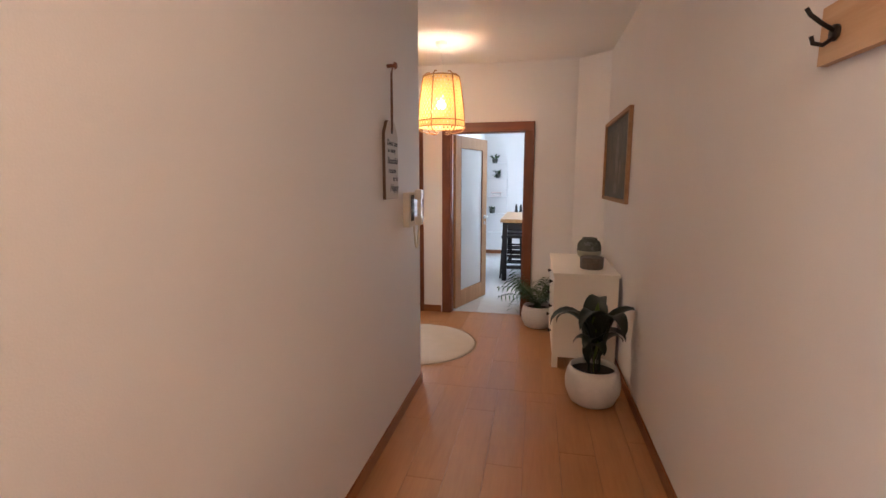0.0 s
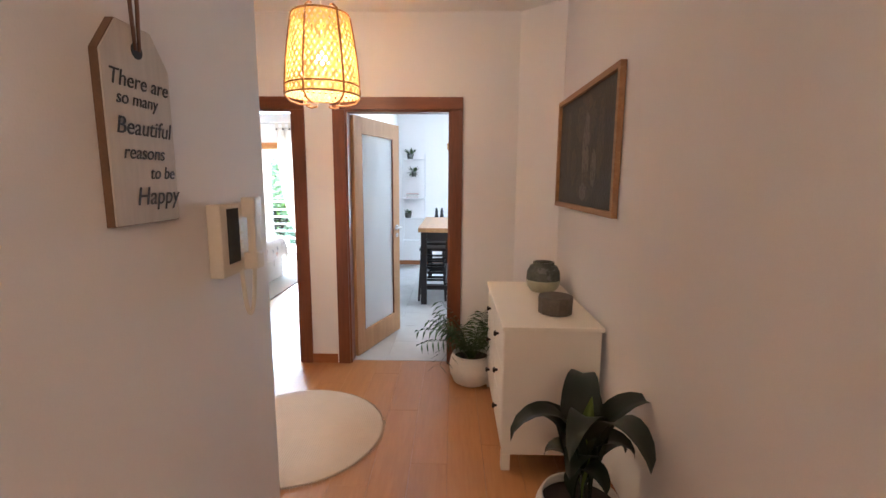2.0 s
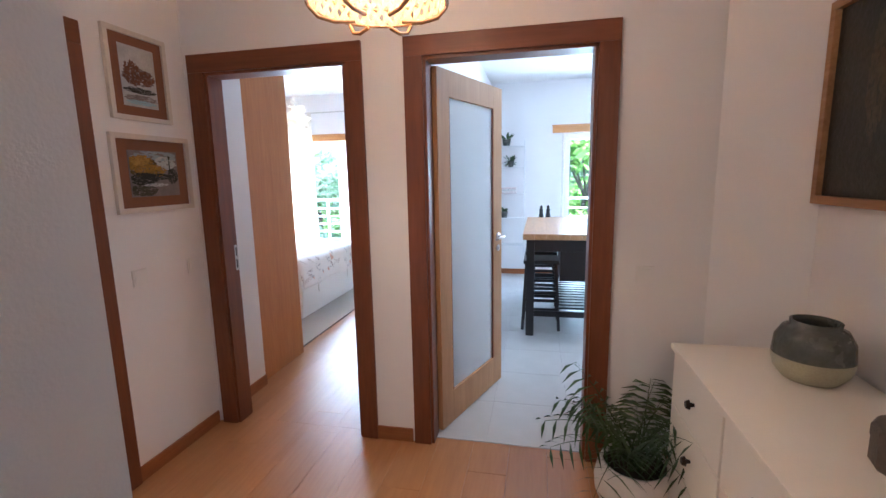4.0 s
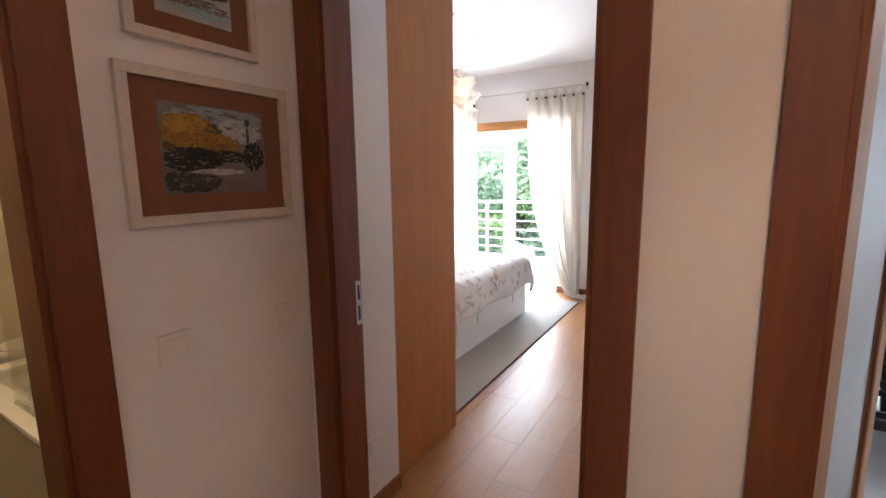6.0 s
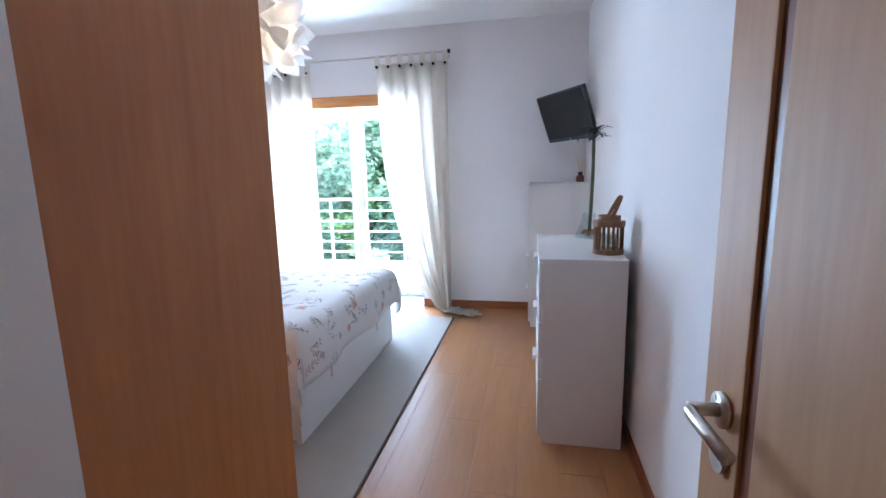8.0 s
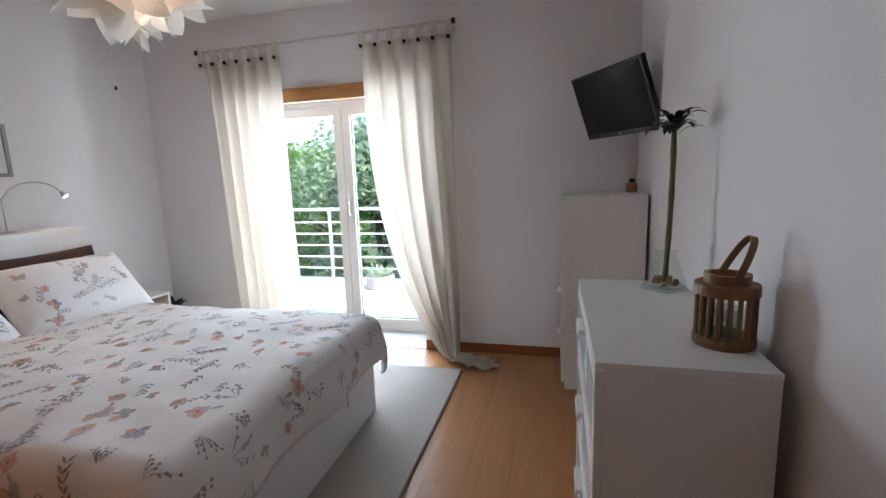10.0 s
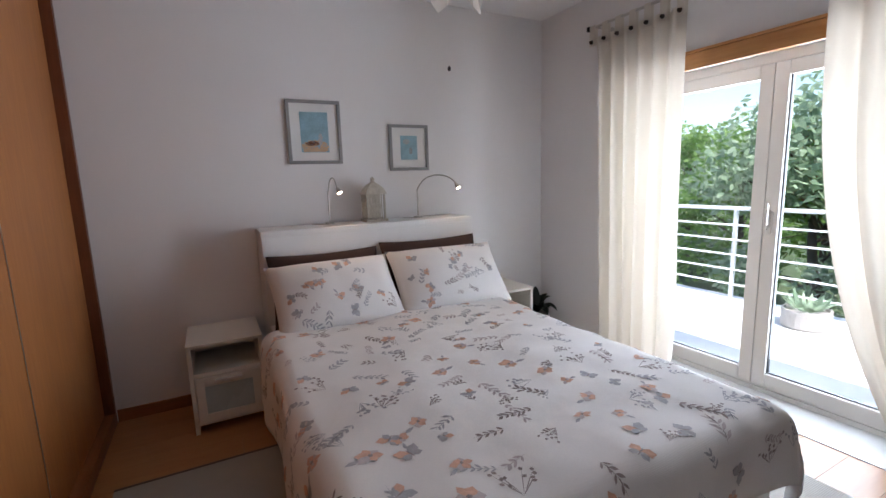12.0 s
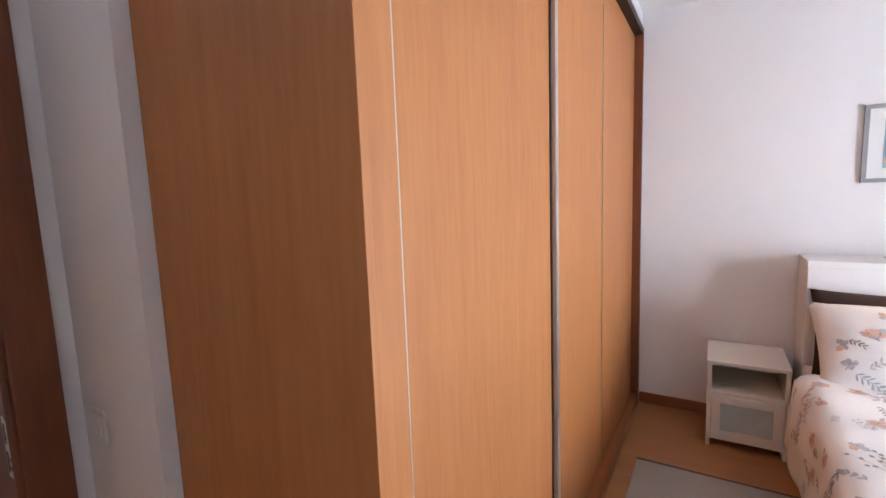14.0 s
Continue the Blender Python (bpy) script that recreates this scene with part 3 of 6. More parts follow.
def drape(s, t):
    """A point of the duvet: s metres from the head end along the bed, t metres across it."""
    r = 0.07

    def over(e):
        if e <= 0:
            return 0.0, 0.0
        if e < r * math.pi / 2:
            return r * math.sin(e / r), r * (1 - math.cos(e / r))
        return r, r + (e - r * math.pi / 2)
    L, ws, wn_ = 1.70, 0.70, 0.68
    ox, dx = over(s - L)
    if t < 0:
        oy, dy = over(-t - ws)
        y = -(min(-t, ws) + oy)
    else:
        oy, dy = over(t - wn_)
        y = min(t, wn_) + oy
    x = min(s, L) + ox
    d = max(dx, dy) + 0.35 * min(dx, dy)
    n1 = noise.noise(Vector((s * 2.1, t * 2.1, 3.0)))
    n2 = noise.noise(Vector((s * 6.0 + 5, t * 5.0, 1.0)))
    hang = min(1.0, d / 0.2)
    z = 0.605 + 0.022 * n1 * (1 - hang) + 0.008 * n2 - d
    bulge = 0.018 * noise.noise(Vector((s * 5, t * 5, 9.0))) * hang + 0.022 * hang
    if dx > dy:
        x += bulge + 0.02 * math.sin(t * 9) * hang
    elif dy > 0:
        y += math.copysign(bulge + 0.015 * math.sin(s * 8) * hang, t)
    return Vector((-3.43 + x, 7.85 + y, max(z, 0.02)))


S0, S1, T0, T1 = 0.0, 2.02, -1.12, 1.02
M_PG = mat("grey_print", (0.56, 0.56, 0.59), 0.9, grain=0.25, scale=25)
M_PO = mat("coral_print", (0.84, 0.52, 0.39), 0.9, grain=0.2, scale=30)
M_PB = mat("brown_print", (0.47, 0.40, 0.385), 0.9, grain=0.3, scale=30)
M_PP = mat("pale_print", (0.68, 0.60, 0.60), 0.9, grain=0.2, scale=30)


def prints(f, spots, rnd, scale=1.0):
    """Sprigs, blossoms and butterflies on a cloth surface f(a, b): lists of small polygons by colour."""
    out = {k: bmesh.new() for k in "gobp"}
    for a0, b0 in spots:
        ang, kind, sz = rnd.uniform(0, math.tau), rnd.random(), rnd.uniform(0.7, 1.25) * scale
        ca, sa = math.cos(ang), math.sin(ang)

        def poly(key, pts, lift=0.002):
            vs = []
            for u, v in pts:
                a, b = a0 + sz * (u * ca - v * sa), b0 + sz * (u * sa + v * ca)
                p = f(a, b)
                n = (f(a + 0.005, b) - p).cross(f(a, b + 0.005) - p)
                n = n.normalized() if n.length > 1e-9 else Vector((0, 0, 1))
                vs.append(out[key].verts.new(p + n * lift))
            out[key].faces.new(vs)

        def leaf(key, u, v, th, ln, wd_, lift=0.002):
            c, s_ = math.cos(th), math.sin(th)
            poly(key, [(u + p * c - q * s_, v + p * s_ + q * c) for p, q in ((0, 0), (ln * .3, wd_ * .8), (ln * .65, wd_), (ln, 0), (ln * .6, -wd_), (ln * .25, -wd_ * .7))], lift)
        if kind < 0.42:
            key = rnd.choice("ggbp")
            n = rnd.randint(3, 6)
            leaf(key, 0, 0, 0, 0.018 * n + 0.02, 0.0011)
            for k in range(n):
                for sg in (-1, 1):
                    th = sg * rnd.uniform(0.5, 0.9)
                    leaf(key, 0.018 * (k + 0.6), 0, th, rnd.uniform(0.018, 0.03), rnd.uniform(0.0028, 0.005))
        elif kind < 0.60:
            key = rnd.choice("gb")
            for k in range(rnd.randint(5, 8)):
                th = rnd.uniform(-0.8, 0.8)
                ln = rnd.uniform(0.03, 0.075)
                leaf(key, 0, 0, th, ln, 0.0009)
                leaf(key, ln * math.cos(th), ln * math.sin(th), th + 0.4, 0.011, 0.0045)
                leaf(key, ln * .7 * math.cos(th), ln * .7 * math.sin(th), th - 0.8, 0.011, 0.004)
        elif kind < 0.84:
            for k in range(6):
                leaf("o" if k % 3 else "p", 0, 0, k * math.tau / 6 + rnd.uniform(-.3, .3), rnd.uniform(0.02, 0.036), rnd.uniform(0.008, 0.013), 0.002 + 0.0002 * k)
            leaf("b", -0.006, 0, 0, 0.012, 0.005, 0.004)
            leaf("g", -0.02, 0.01, 2.6, 0.035, 0.006, 0.0015)
        else:
            for sg in (-1, 1):
                leaf(rnd.choice("go"), 0, 0, sg * 0.9, 0.034, 0.012)
                leaf("g", 0, 0, sg * 2.0, 0.024, 0.009, 0.0024)
            leaf("b", -0.014, 0, 0, 0.03, 0.002, 0.003)
    return out


def add_prints(parent, f, spots, rnd, scale=1.0):
    for (k, bm), mt_ in zip(prints(f, spots, rnd, scale).items(), (M_PG, M_PO, M_PB, M_PP)):
        ob = part("print", bm, mt_, parent)
        tagged(ob, "printed sprigs, blossoms and butterflies", kind="stuff")


duvet = thing("duvet", (0, 0, 0), "white duvet printed with coral blossoms and grey sprigs", "duvet")
bm = bmesh.new()
sheet(bm, lambda u, v: drape(S0 + u * (S1 - S0), T0 + v * (T1 - T0)), 70, 76)
cover = part("cover", bm, M_DUVET, duvet, smooth=True)
solid(cover, 0.012, -1.0)
rnd = random.Random(4)
spots = []
while len(spots) < 250:
    c = (rnd.uniform(S0 + 0.08, S1 - 0.06), rnd.uniform(T0 + 0.08, T1 - 0.06))
    if all((c[0] - a) ** 2 + (c[1] - b) ** 2 > 0.0085 for a, b in spots):
        spots.append(c)
    elif rnd.random() < 0.02:
        spots.append(c)
add_prints(duvet, drape, spots, rnd, 1.25)


def pillow(m, w, h, th, material, label, printed=0):
    p = thing("pillow", m, label, "pillow", "pillows on the bed")

    def f(a, b, side=1):
        k = (1 - min(1, abs(2 * a / w)) ** 3.2) * (1 - min(1, abs(2 * b / h)) ** 3.2)
        pin = 1 - 0.05 * (1 - abs(2 * b / h) ** 2)
        return Vector((a * pin, b * (1 - 0.07 * (1 - abs(2 * a / w) ** 2)), side * th * (max(0, k) ** 0.55) * (1 + 0.12 * noise.noise(Vector((a * 6, b * 6, th * 50)))) + 0.0))
    bm = bmesh.new()
    for side in (1, -1):
        sheet(bm, lambda u, v: f((u - 0.5) * w, (v - 0.5) * h, side), 26, 20)
    bmesh.ops.remove_doubles(bm, verts=bm.verts[:], dist=0.0005)
    part("case", bm, material, p, smooth=True)
    if printed:
        r2 = random.Random(printed)
        add_prints(p, f, [(r2.uniform(-.42, .42) * w, r2.uniform(-.4, .4) * h) for _ in range(24)], r2, 1.15)
    return p


def leaning(x, y, z, tilt, twist=0.0):
    # local x across the bed, local y up, local z towards the foot
    return pose(x, y, z, 0, 0, 90 + twist) @ pose(0, 0, 0, tilt, 0, 0)


pillow(leaning(-3.70, 7.52, 0.75, 68), 0.70, 0.46, 0.07, M_BROWNC, "dark brown pillow leaning on the headboard")
pillow(leaning(-3.68, 8.25, 0.775, 66), 0.74, 0.46, 0.07, M_BROWNC, "dark brown pillow leaning on the headboard")
pillow(leaning(-3.52, 7.53, 0.735, 46, 3), 0.76, 0.50, 0.11, M_DUVET, "white pillow printed with blossoms and sprigs", 7)
pillow(leaning(-3.50, 8.27, 0.745, 48, -3), 0.78, 0.50, 0.11, M_DUVET, "white pillow printed with blossoms and sprigs", 11)

rug = thing("rug", (-2.30, 7.78, 0), "pale grey woven rug with dark edges under the bed", "rug")
boxpart("field", M_RUG, rug, -1.03, 1.0, -1.40, 1.41, 0.0005, 0.008)
for a, b in ((-1.045, -1.0302), (1.0002, 1.010)):
    boxpart("binding", mat("rug_binding", (0.12, 0.10, 0.09), 0.9) if a < 0 else bpy.data.materials["rug_binding"], rug, a, b, -1.40, 1.41, 0.0005, 0.010)

# ---- bedroom chests, bedside cabinets ----


def pull(parent, x, y, z, w=0.13):
    bm = bmesh.new()
    box(bm, x - 0.022, x, y - w / 2, y + w / 2, z, z + 0.016, 0.005)
    box(bm, x - 0.024, x - 0.016, y - w / 2, y + w / 2, z - 0.016, z + 0.004, 0.003)
    part("handle", bm, M_WHITE, parent)


M_FROSTW = mat("frosted_drawer_glass", (0.50, 0.58, 0.58), 0.25, grain=0.03, scale=4, bump=0.02)


def chest_of_drawers(name, m, d, w, h, rows, label, glassy=True):
    """Front in the plane x = 0 facing minus x, depth along x, width along y from 0."""
    c = thing(name, m, label, "chest of drawers")
    boxpart("side", M_WHITE, c, 0.02, d, 0, 0.018, 0, h - 0.0165, 0.002)
    boxpart("side", M_WHITE, c, 0.02, d, w - 0.018, w, 0, h - 0.0165, 0.002)
    boxpart("top", M_WHITE, c, 0.0, d, -0.002, w + 0.002, h - 0.016, h, 0.002)
    boxpart("back", M_WHITE, c, d - 0.008, d, 0.0185, w - 0.0185, 0.02, h - 0.0165)
    boxpart("plinth", M_WHITE, c, 0.04, 0.06, 0.0185, w - 0.0185, 0, 0.045)
    z0, z1 = 0.047, h - 0.02
    for i in range(rows):
        a, b = z0 + (z1 - z0) * i / rows, z0 + (z1 - z0) * (i + 1) / rows - 0.004
        fr = 0.042
        dr = boxpart("drawer", M_WHITE, c, 0.012, 0.0195, 0.004, w - 0.004, a, b, 0.0015)
        for (y0, y1, za, zb) in ((0.004, fr, a, b), (w - fr, w - 0.004, a, b), (fr, w - fr, a, a + fr), (fr, w - fr, b - fr, b)):
            boxpart("drawer_rim", M_WHITE, dr, 0.0, 0.0118, y0 + 0.0002, y1 - 0.0002, za, zb, 0.0015)
        if glassy:
            boxpart("glass_front", M_FROSTW, dr, 0.0065, 0.0115, fr, w - fr, a + fr, b - fr)
        pull(dr, 0.0, w / 2, b - 0.045)
    return c


chest_of_drawers("chest_of_drawers", (-0.555, 7.312, 0), 0.39, 0.875, 0.918, 3, "white chest of drawers with frosted glass fronts")
chest_of_drawers("chest_of_drawers", (-0.615, 9.03, 0), 0.475, 0.495, 1.23, 4, "tall narrow white chest of drawers in the corner")


def bedside(m):
    c = thing("bedside_cabinet", m, "white bedside cabinet with an open shelf and glass-fronted drawer", "bedside cabinet", "bedside cabinets")
    w, d, h = 0.39, 0.41, 0.525
    for y in (0, w - 0.022):
        boxpart("side", M_CREAM, c, -d, 0, y, y + 0.022, 0.0, h - 0.0185, 0.003)
    boxpart("top", M_CREAM, c, -d, 0.004, -0.003, w + 0.003, h - 0.018, h, 0.003)
    boxpart("shelf", M_CREAM, c, -d, -0.002, 0.0225, w - 0.0225, 0.335, 0.355)
    boxpart("bottom", M_CREAM, c, -d, -0.002, 0.0225, w - 0.0225, 0.05, 0.07)
    boxpart("back", M_CREAM, c, -d, -d + 0.01, 0.0225, w - 0.0225, 0.0705, h - 0.019)
    dr = boxpart("drawer", M_CREAM, c, -0.012, -0.002, 0.025, w - 0.025, 0.073, 0.332, 0.002)
    for (y0, y1, za, zb) in ((0.025, 0.07, 0.073, 0.332), (w - 0.07, w - 0.025, 0.073, 0.332), (0.0702, w - 0.0702, 0.073, 0.115), (0.0702, w - 0.0702, 0.278, 0.332)):
        boxpart("drawer_rim", M_CREAM, dr, -0.0018, 0.008, y0, y1, za, zb, 0.002)
    boxpart("glass_front", M_FROSTW, dr, -0.0018, 0.003, 0.0705, w - 0.0705, 0.1155, 0.2775)
    bm = bmesh.new()
    box(bm, 0.008, 0.03, w / 2 - 0.07, w / 2 + 0.07, 0.30, 0.315, 0.004)
    part("handle", bm, M_WHITE, dr)
    return c


b1 = bedside((-3.68, 6.71, 0))
copy_thing(b1, pose(-3.68, 8.72, 0))

# ---- curtains ----
RY, RZ = 9.38, 2.40
crod = thing("curtain_rod", (-2.3, RY, RZ), "thin grey metal curtain rod on brackets", "curtain rod")
bm = bmesh.new()
rod(bm, (-1.09, 0, -0.012), (0.96, 0, 0.0), 0.009)
part("pole", bm, M_ALU, crod)
for x, z in ((-1.05, -0.012), (0.93, 0.0)):
    bm = bmesh.new()
    rod(bm, (x, 0, z), (x, 0.169, z), 0.006)
    rod(bm, (x, 0.160, z), (x, 0.169, z), 0.022)
    part("bracket", bm, M_ALU, crod)
for x in (-1.10, 0.97):
    bm = bmesh.new()
    box(bm, x - 0.012, x + 0.012, -0.014, 0.014, -0.027 if x < 0 else -0.016, 0.004 if x < 0 else 0.016, 0.004)
    part("finial", bm, M_DARKM, crod)


def curtain(x0, x1, z_top, f_bottom, folds, seed, label, bend, pool=0.0):
    """Tab-top cloth. f_bottom gives the left and right edge at the floor; pool: the length that lies on the floor."""
    c = thing("curtain", (0, 0, 0), label, "curtain", "linen curtains")
    b0, b1_ = f_bottom

    def f(u, v):
        k = min(1.0, v * (z_top + pool) / z_top) ** bend
        x = (x0 + u * (x1 - x0)) * (1 - k) + (b0 + u * (b1_ - b0)) * k
        amp = 0.022 + 0.035 * v
        ph = folds * math.tau * (u + 0.03 * math.sin(3 * v + seed)) + seed
        y = RY + 0.01 + amp * math.sin(ph) + 0.4 * amp * math.sin(2.3 * ph + seed * 2) * v
        x += 0.012 * math.cos(ph) * (0.3 + v)
        ln = (z_top + pool) * v
        z = z_top - ln
        if z < 0.012 and pool:
            e = 0.012 - z
            x += 0.75 * e * (0.6 + 0.4 * u) * 1.0
            y += -0.28 * e + 0.04 * math.sin(ph * 1.3) * min(1, e * 5)
            z = 0.014 + 0.035 * abs(math.sin(ph * 0.5 + e * 9)) * min(1, e * 8) * (1.2 - u)
        return Vector((x, min(y, 9.50), max(z, 0.011)))
    bm = bmesh.new()
    sheet(bm, f, 90, 60)
    cl = part("cloth", bm, M_LINEN, c, smooth=True)
    solid(cl, 0.002)
    n = 7
    for i in range(n):
        u = (i + 0.12) / (n - 0.76)
        p = f(min(u, 1), 0.0)
        zz = RZ - 0.012 + 0.012 * (p.x + 3.39) / 2.05
        bm = bmesh.new()
        pts = [(-0.022, -0.016, -0.05), (-0.022, -0.015, zz - p.z + 0.008), (-0.022, 0.0, zz - p.z + 0.0135), (-0.022, 0.015, zz - p.z + 0.008), (-0.022, 0.016, -0.04)]
        for (xa, ya, za), (_, yb, zb) in zip(pts, pts[1:]):
            vs = [bm.verts.new((p.x + xa, RY + ya, p.z + za)), bm.verts.new((p.x - xa, RY + ya, p.z + za)), bm.verts.new((p.x - xa, RY + yb, p.z + zb)), bm.verts.new((p.x + xa, RY + yb, p.z + zb))]
            bm.faces.new(vs)
        bmesh.ops.remove_doubles(bm, verts=bm.verts[:], dist=0.0002)
        tab = part("tab", bm, M_LINEN, c)
        solid(tab, 0.002)
        bm = bmesh.new()
        rod(bm, (p.x, RY - 0.019, p.z - 0.025), (p.x, RY - 0.034, p.z - 0.025), 0.014, 0.010, 14)
        part("button", bm, M_DARKM, tab, "dark wooden button")
    return c


curtain(-3.37, -2.69, RZ - 0.085, (-3.24, -2.70), 6, 0.5, "sheer cream linen tab-top curtain reaching the floor", 0.6)
curtain(-2.01, -1.35, RZ - 0.075, (-1.46, -1.37), 5, 1.7, "cream linen tab-top curtain spilling over the floor", 3.2, 0.42)

# ---- television, lamps over the bed ----
tvm = Matrix.Translation((-0.34, 9.16, 1.765)) @ Matrix.Rotation(math.atan2(-0.493, 0.29), 4, "Z") @ Matrix.Rotation(radians(21), 4, "X")
tv = thing("television", tvm, "black flat television on a tilted wall bracket", "television")
bm = bmesh.new()
box(bm, -0.322, 0.322, 0.0, 0.035, -0.203, 0.203, 0.008)
part("housing", bm, M_BLACK, tv)
boxpart("screen", mat("dark_screen", (0.004, 0.005, 0.007), 0.22, grain=0.05, bump=0, spec=0.25), tv, -0.305, 0.305, -0.002, 0.0005, -0.172, 0.188)
bm = bmesh.new()
box(bm, -0.1, 0.1, 0.035, 0.05, -0.1, 0.1, 0.004)
rod(bm, (0, 0.05, 0), (0.06, 0.19, 0.045), 0.016)
part("bracket", bm, M_BLACK, tv)
boxpart("badge", M_ALU, tv, -0.012, 0.012, -0.003, -0.0015, -0.191, -0.185)

ch = thing("pendant_lamp", (-1.95, 7.47, 2.05), "white pendant lamp of pointed paper leaves, lit warm", "pendant lamp")
M_PAPER = cloth("white_paper", (0.83, 0.80, 0.75), 0.4, 0.0, weave=80, bump=0.05)
bm = bmesh.new()
rod(bm, (0, 0, 0.03), (0, 0, H - 2.05 - 0.0305), 0.004)
part("cord", bm, M_WHITE, ch)
bm = bmesh.new()
lathe(bm, [(0.0, H - 2.051), (0.05, H - 2.051), (0.05, H - 2.07), (0.02, H - 2.10), (0.0, H - 2.101)], 24)
part("canopy", bm, M_WHITE, ch)
bm = bmesh.new()
bmesh.ops.create_uvsphere(bm, u_segments=16, v_segments=10, radius=0.045)
part("bulb", bm, glow("bulb_glow", (1.0, 0.80, 0.55), 2), ch, smooth=True)
bm = bmesh.new()
NL = 10


def petal(u, v):
    ln = 0.175 * u
    wd_ = 0.051 * math.sin(math.pi * min(1, u ** 0.8)) ** 0.8 * (v - 0.5) * 2
    return Vector((wd_, 0.03 * math.sin(u * 2.4) - 0.35 * abs(wd_) * 0.6, ln))


sheet(bm, petal, NL, 4)
bmesh.ops.remove_doubles(bm, verts=bm.verts[:], dist=0.0002)
pet = mesh_of("leaf", bm, M_PAPER, True)
rp = random.Random(8)
for i in range(13):
    z = 1 - 2 * (i + 0.5) / 13
    a = i * 2.399
    dirv = Vector((math.sqrt(1 - z * z) * math.cos(a), math.sqrt(1 - z * z) * math.sin(a), z))
    base = dirv * 0.135
    q = dirv.to_track_quat("Z", "Y").to_matrix().to_4x4()
    for k in range(6):
        ob = new("leaf", pet)
        ob.parent = ch
        ob.matrix_basis = Matrix.Translation(base) @ q @ pose(0, 0, 0, 0, 0, k * 60 + rp.uniform(-12, 12)) @ pose(0, 0, 0, -rp.uniform(52, 78), 0, 0)

bm = bmesh.new()
rod(bm, (-0.20, 0.09, -0.33), (-0.20, 0.09, 0.0), 0.0006, seg=5)
thread = part("thread", bm, M_WHITE, ch, "thin pale thread")
bm = bmesh.new()
lathe(bm, [(0, -0.346), (0.0035, -0.344), (0.005, -0.3395), (0.004, -0.335), (0, -0.3295)], 12, -0.20, 0.09)
part("bead", bm, M_DARKM, thread, "small dark bead", True)

for nm, by, tip in (("reading_lamp", 7.62, 0.02), ("reading_lamp", 8.28, 0.24)):
    rl = thing(nm, (-3.99, by, 1.111), "thin gooseneck reading lamp on the headboard, lit", "reading lamp", "reading lamps")
    bm = bmesh.new()
    rod(bm, (0, 0, 0), (0, 0, 0.012), 0.03, seg=20)
    rod(bm, (0, -0.02, 0), (0, -0.12, 0.008), 0.004)
    part("base", bm, M_ALU, rl)
    bm = bmesh.new()
    pts = [(0.0, 0, 0.01 + 0.2 * i / 6) for i in range(7)] + [(0.03 + 0.09 * (1 - math.cos(a)) * 0.8, tip * 0.5 * (1 - math.cos(a)), 0.21 + 0.10 * math.sin(a)) for a in [math.pi * k / 9 for k in range(1, 9)]]
    tube(bm, pts, 0.0045)
    part("neck", bm, M_ALU, rl, smooth=True)
    e = Vector(pts[-1])
    bm = bmesh.new()
    rod(bm, e, e + Vector((0.015, 0.012, -0.03)), 0.010, 0.018)
    hd = part("head", bm, M_ALU, rl)
    bm = bmesh.new()
    rod(bm, e + Vector((0.0155, 0.0124, -0.031)), e + Vector((0.017, 0.0135, -0.034)), 0.016)
    part("diode", bm, glow("lamp_diode", (1.0, 0.80, 0.55), 7), hd)
    lamp("reading_light", "SPOT", 1.0, (1.0, 0.66, 0.36), look(Vector((-3.99, by, 1.111)) + e + Vector((0.03, 0.025, -0.05)), (-3.45, by + 0.05, 0.6)), 0.02).data.spot_size = radians(110)

# ---- pictures ----


def patch(bm, cx, cy, rx, ry, z, seed, n=18):
    """A flat ragged blot of paint."""
    r = random.Random(seed)
    bm.faces.new([bm.verts.new((cx + rx * math.cos(k * math.tau / n) * r.uniform(0.75, 1.1), cy + ry * math.sin(k * math.tau / n) * r.uniform(0.75, 1.1), z)) for k in range(n)])


def picture(m, w, h, frame_w, frame_mat, mat_w, mount_mat, ground, blots, label, depth=0.02):
    """Hung flat; local x to the right, y up, z out of the wall."""
    p = thing("picture", m, label, "picture")
    for a in ((-w / 2, w / 2, h / 2 - frame_w, h / 2), (-w / 2, w / 2, -h / 2, -h / 2 + frame_w), (-w / 2, -w / 2 + frame_w, -h / 2 + frame_w + 0.0003, h / 2 - frame_w - 0.0003), (w / 2 - frame_w, w / 2, -h / 2 + frame_w + 0.0003, h / 2 - frame_w - 0.0003)):
        boxpart("frame", frame_mat, p, *a, 0.001, depth, 0.002)
    iw, ih = w / 2 - frame_w, h / 2 - frame_w
    if mat_w:
        boxpart("mount", mount_mat, p, -iw, iw, -ih, ih, 0.001, 0.008)
        iw, ih = iw - mat_w, ih - mat_w * 0.85
    boxpart("painting", ground, p, -iw, iw, -ih, ih, 0.0085 if mat_w else 0.002, 0.010)
    for i, (cx, cy, rx, ry, mt_) in enumerate(blots):
        bm = bmesh.new()
        r = random.Random(i + int(w * 1000))
        n = 190
        for k in range(n):
            a, q = r.uniform(0, math.tau), math.sqrt(r.random())
            x, y = cx + rx * q * math.cos(a), cy + ry * q * math.sin(a)
            sx, sy = rx * r.uniform(0.05, 0.17), ry * r.uniform(0.05, 0.16)
            x, y = max(-0.98 + sx, min(0.98 - sx, x)), max(-0.98 + sy, min(0.98 - sy, y))
            patch(bm, x * iw, y * ih, sx * iw, sy * ih, 0.0103 + 0.0003 * i + 0.0000015 * k, k + i * 50, 9)
        tagged(part("paint", bm, mt_, p), kind="stuff")
    return p


def hang(x, y, z, facing):
    return pose(x, y, z, 90, 0, facing)


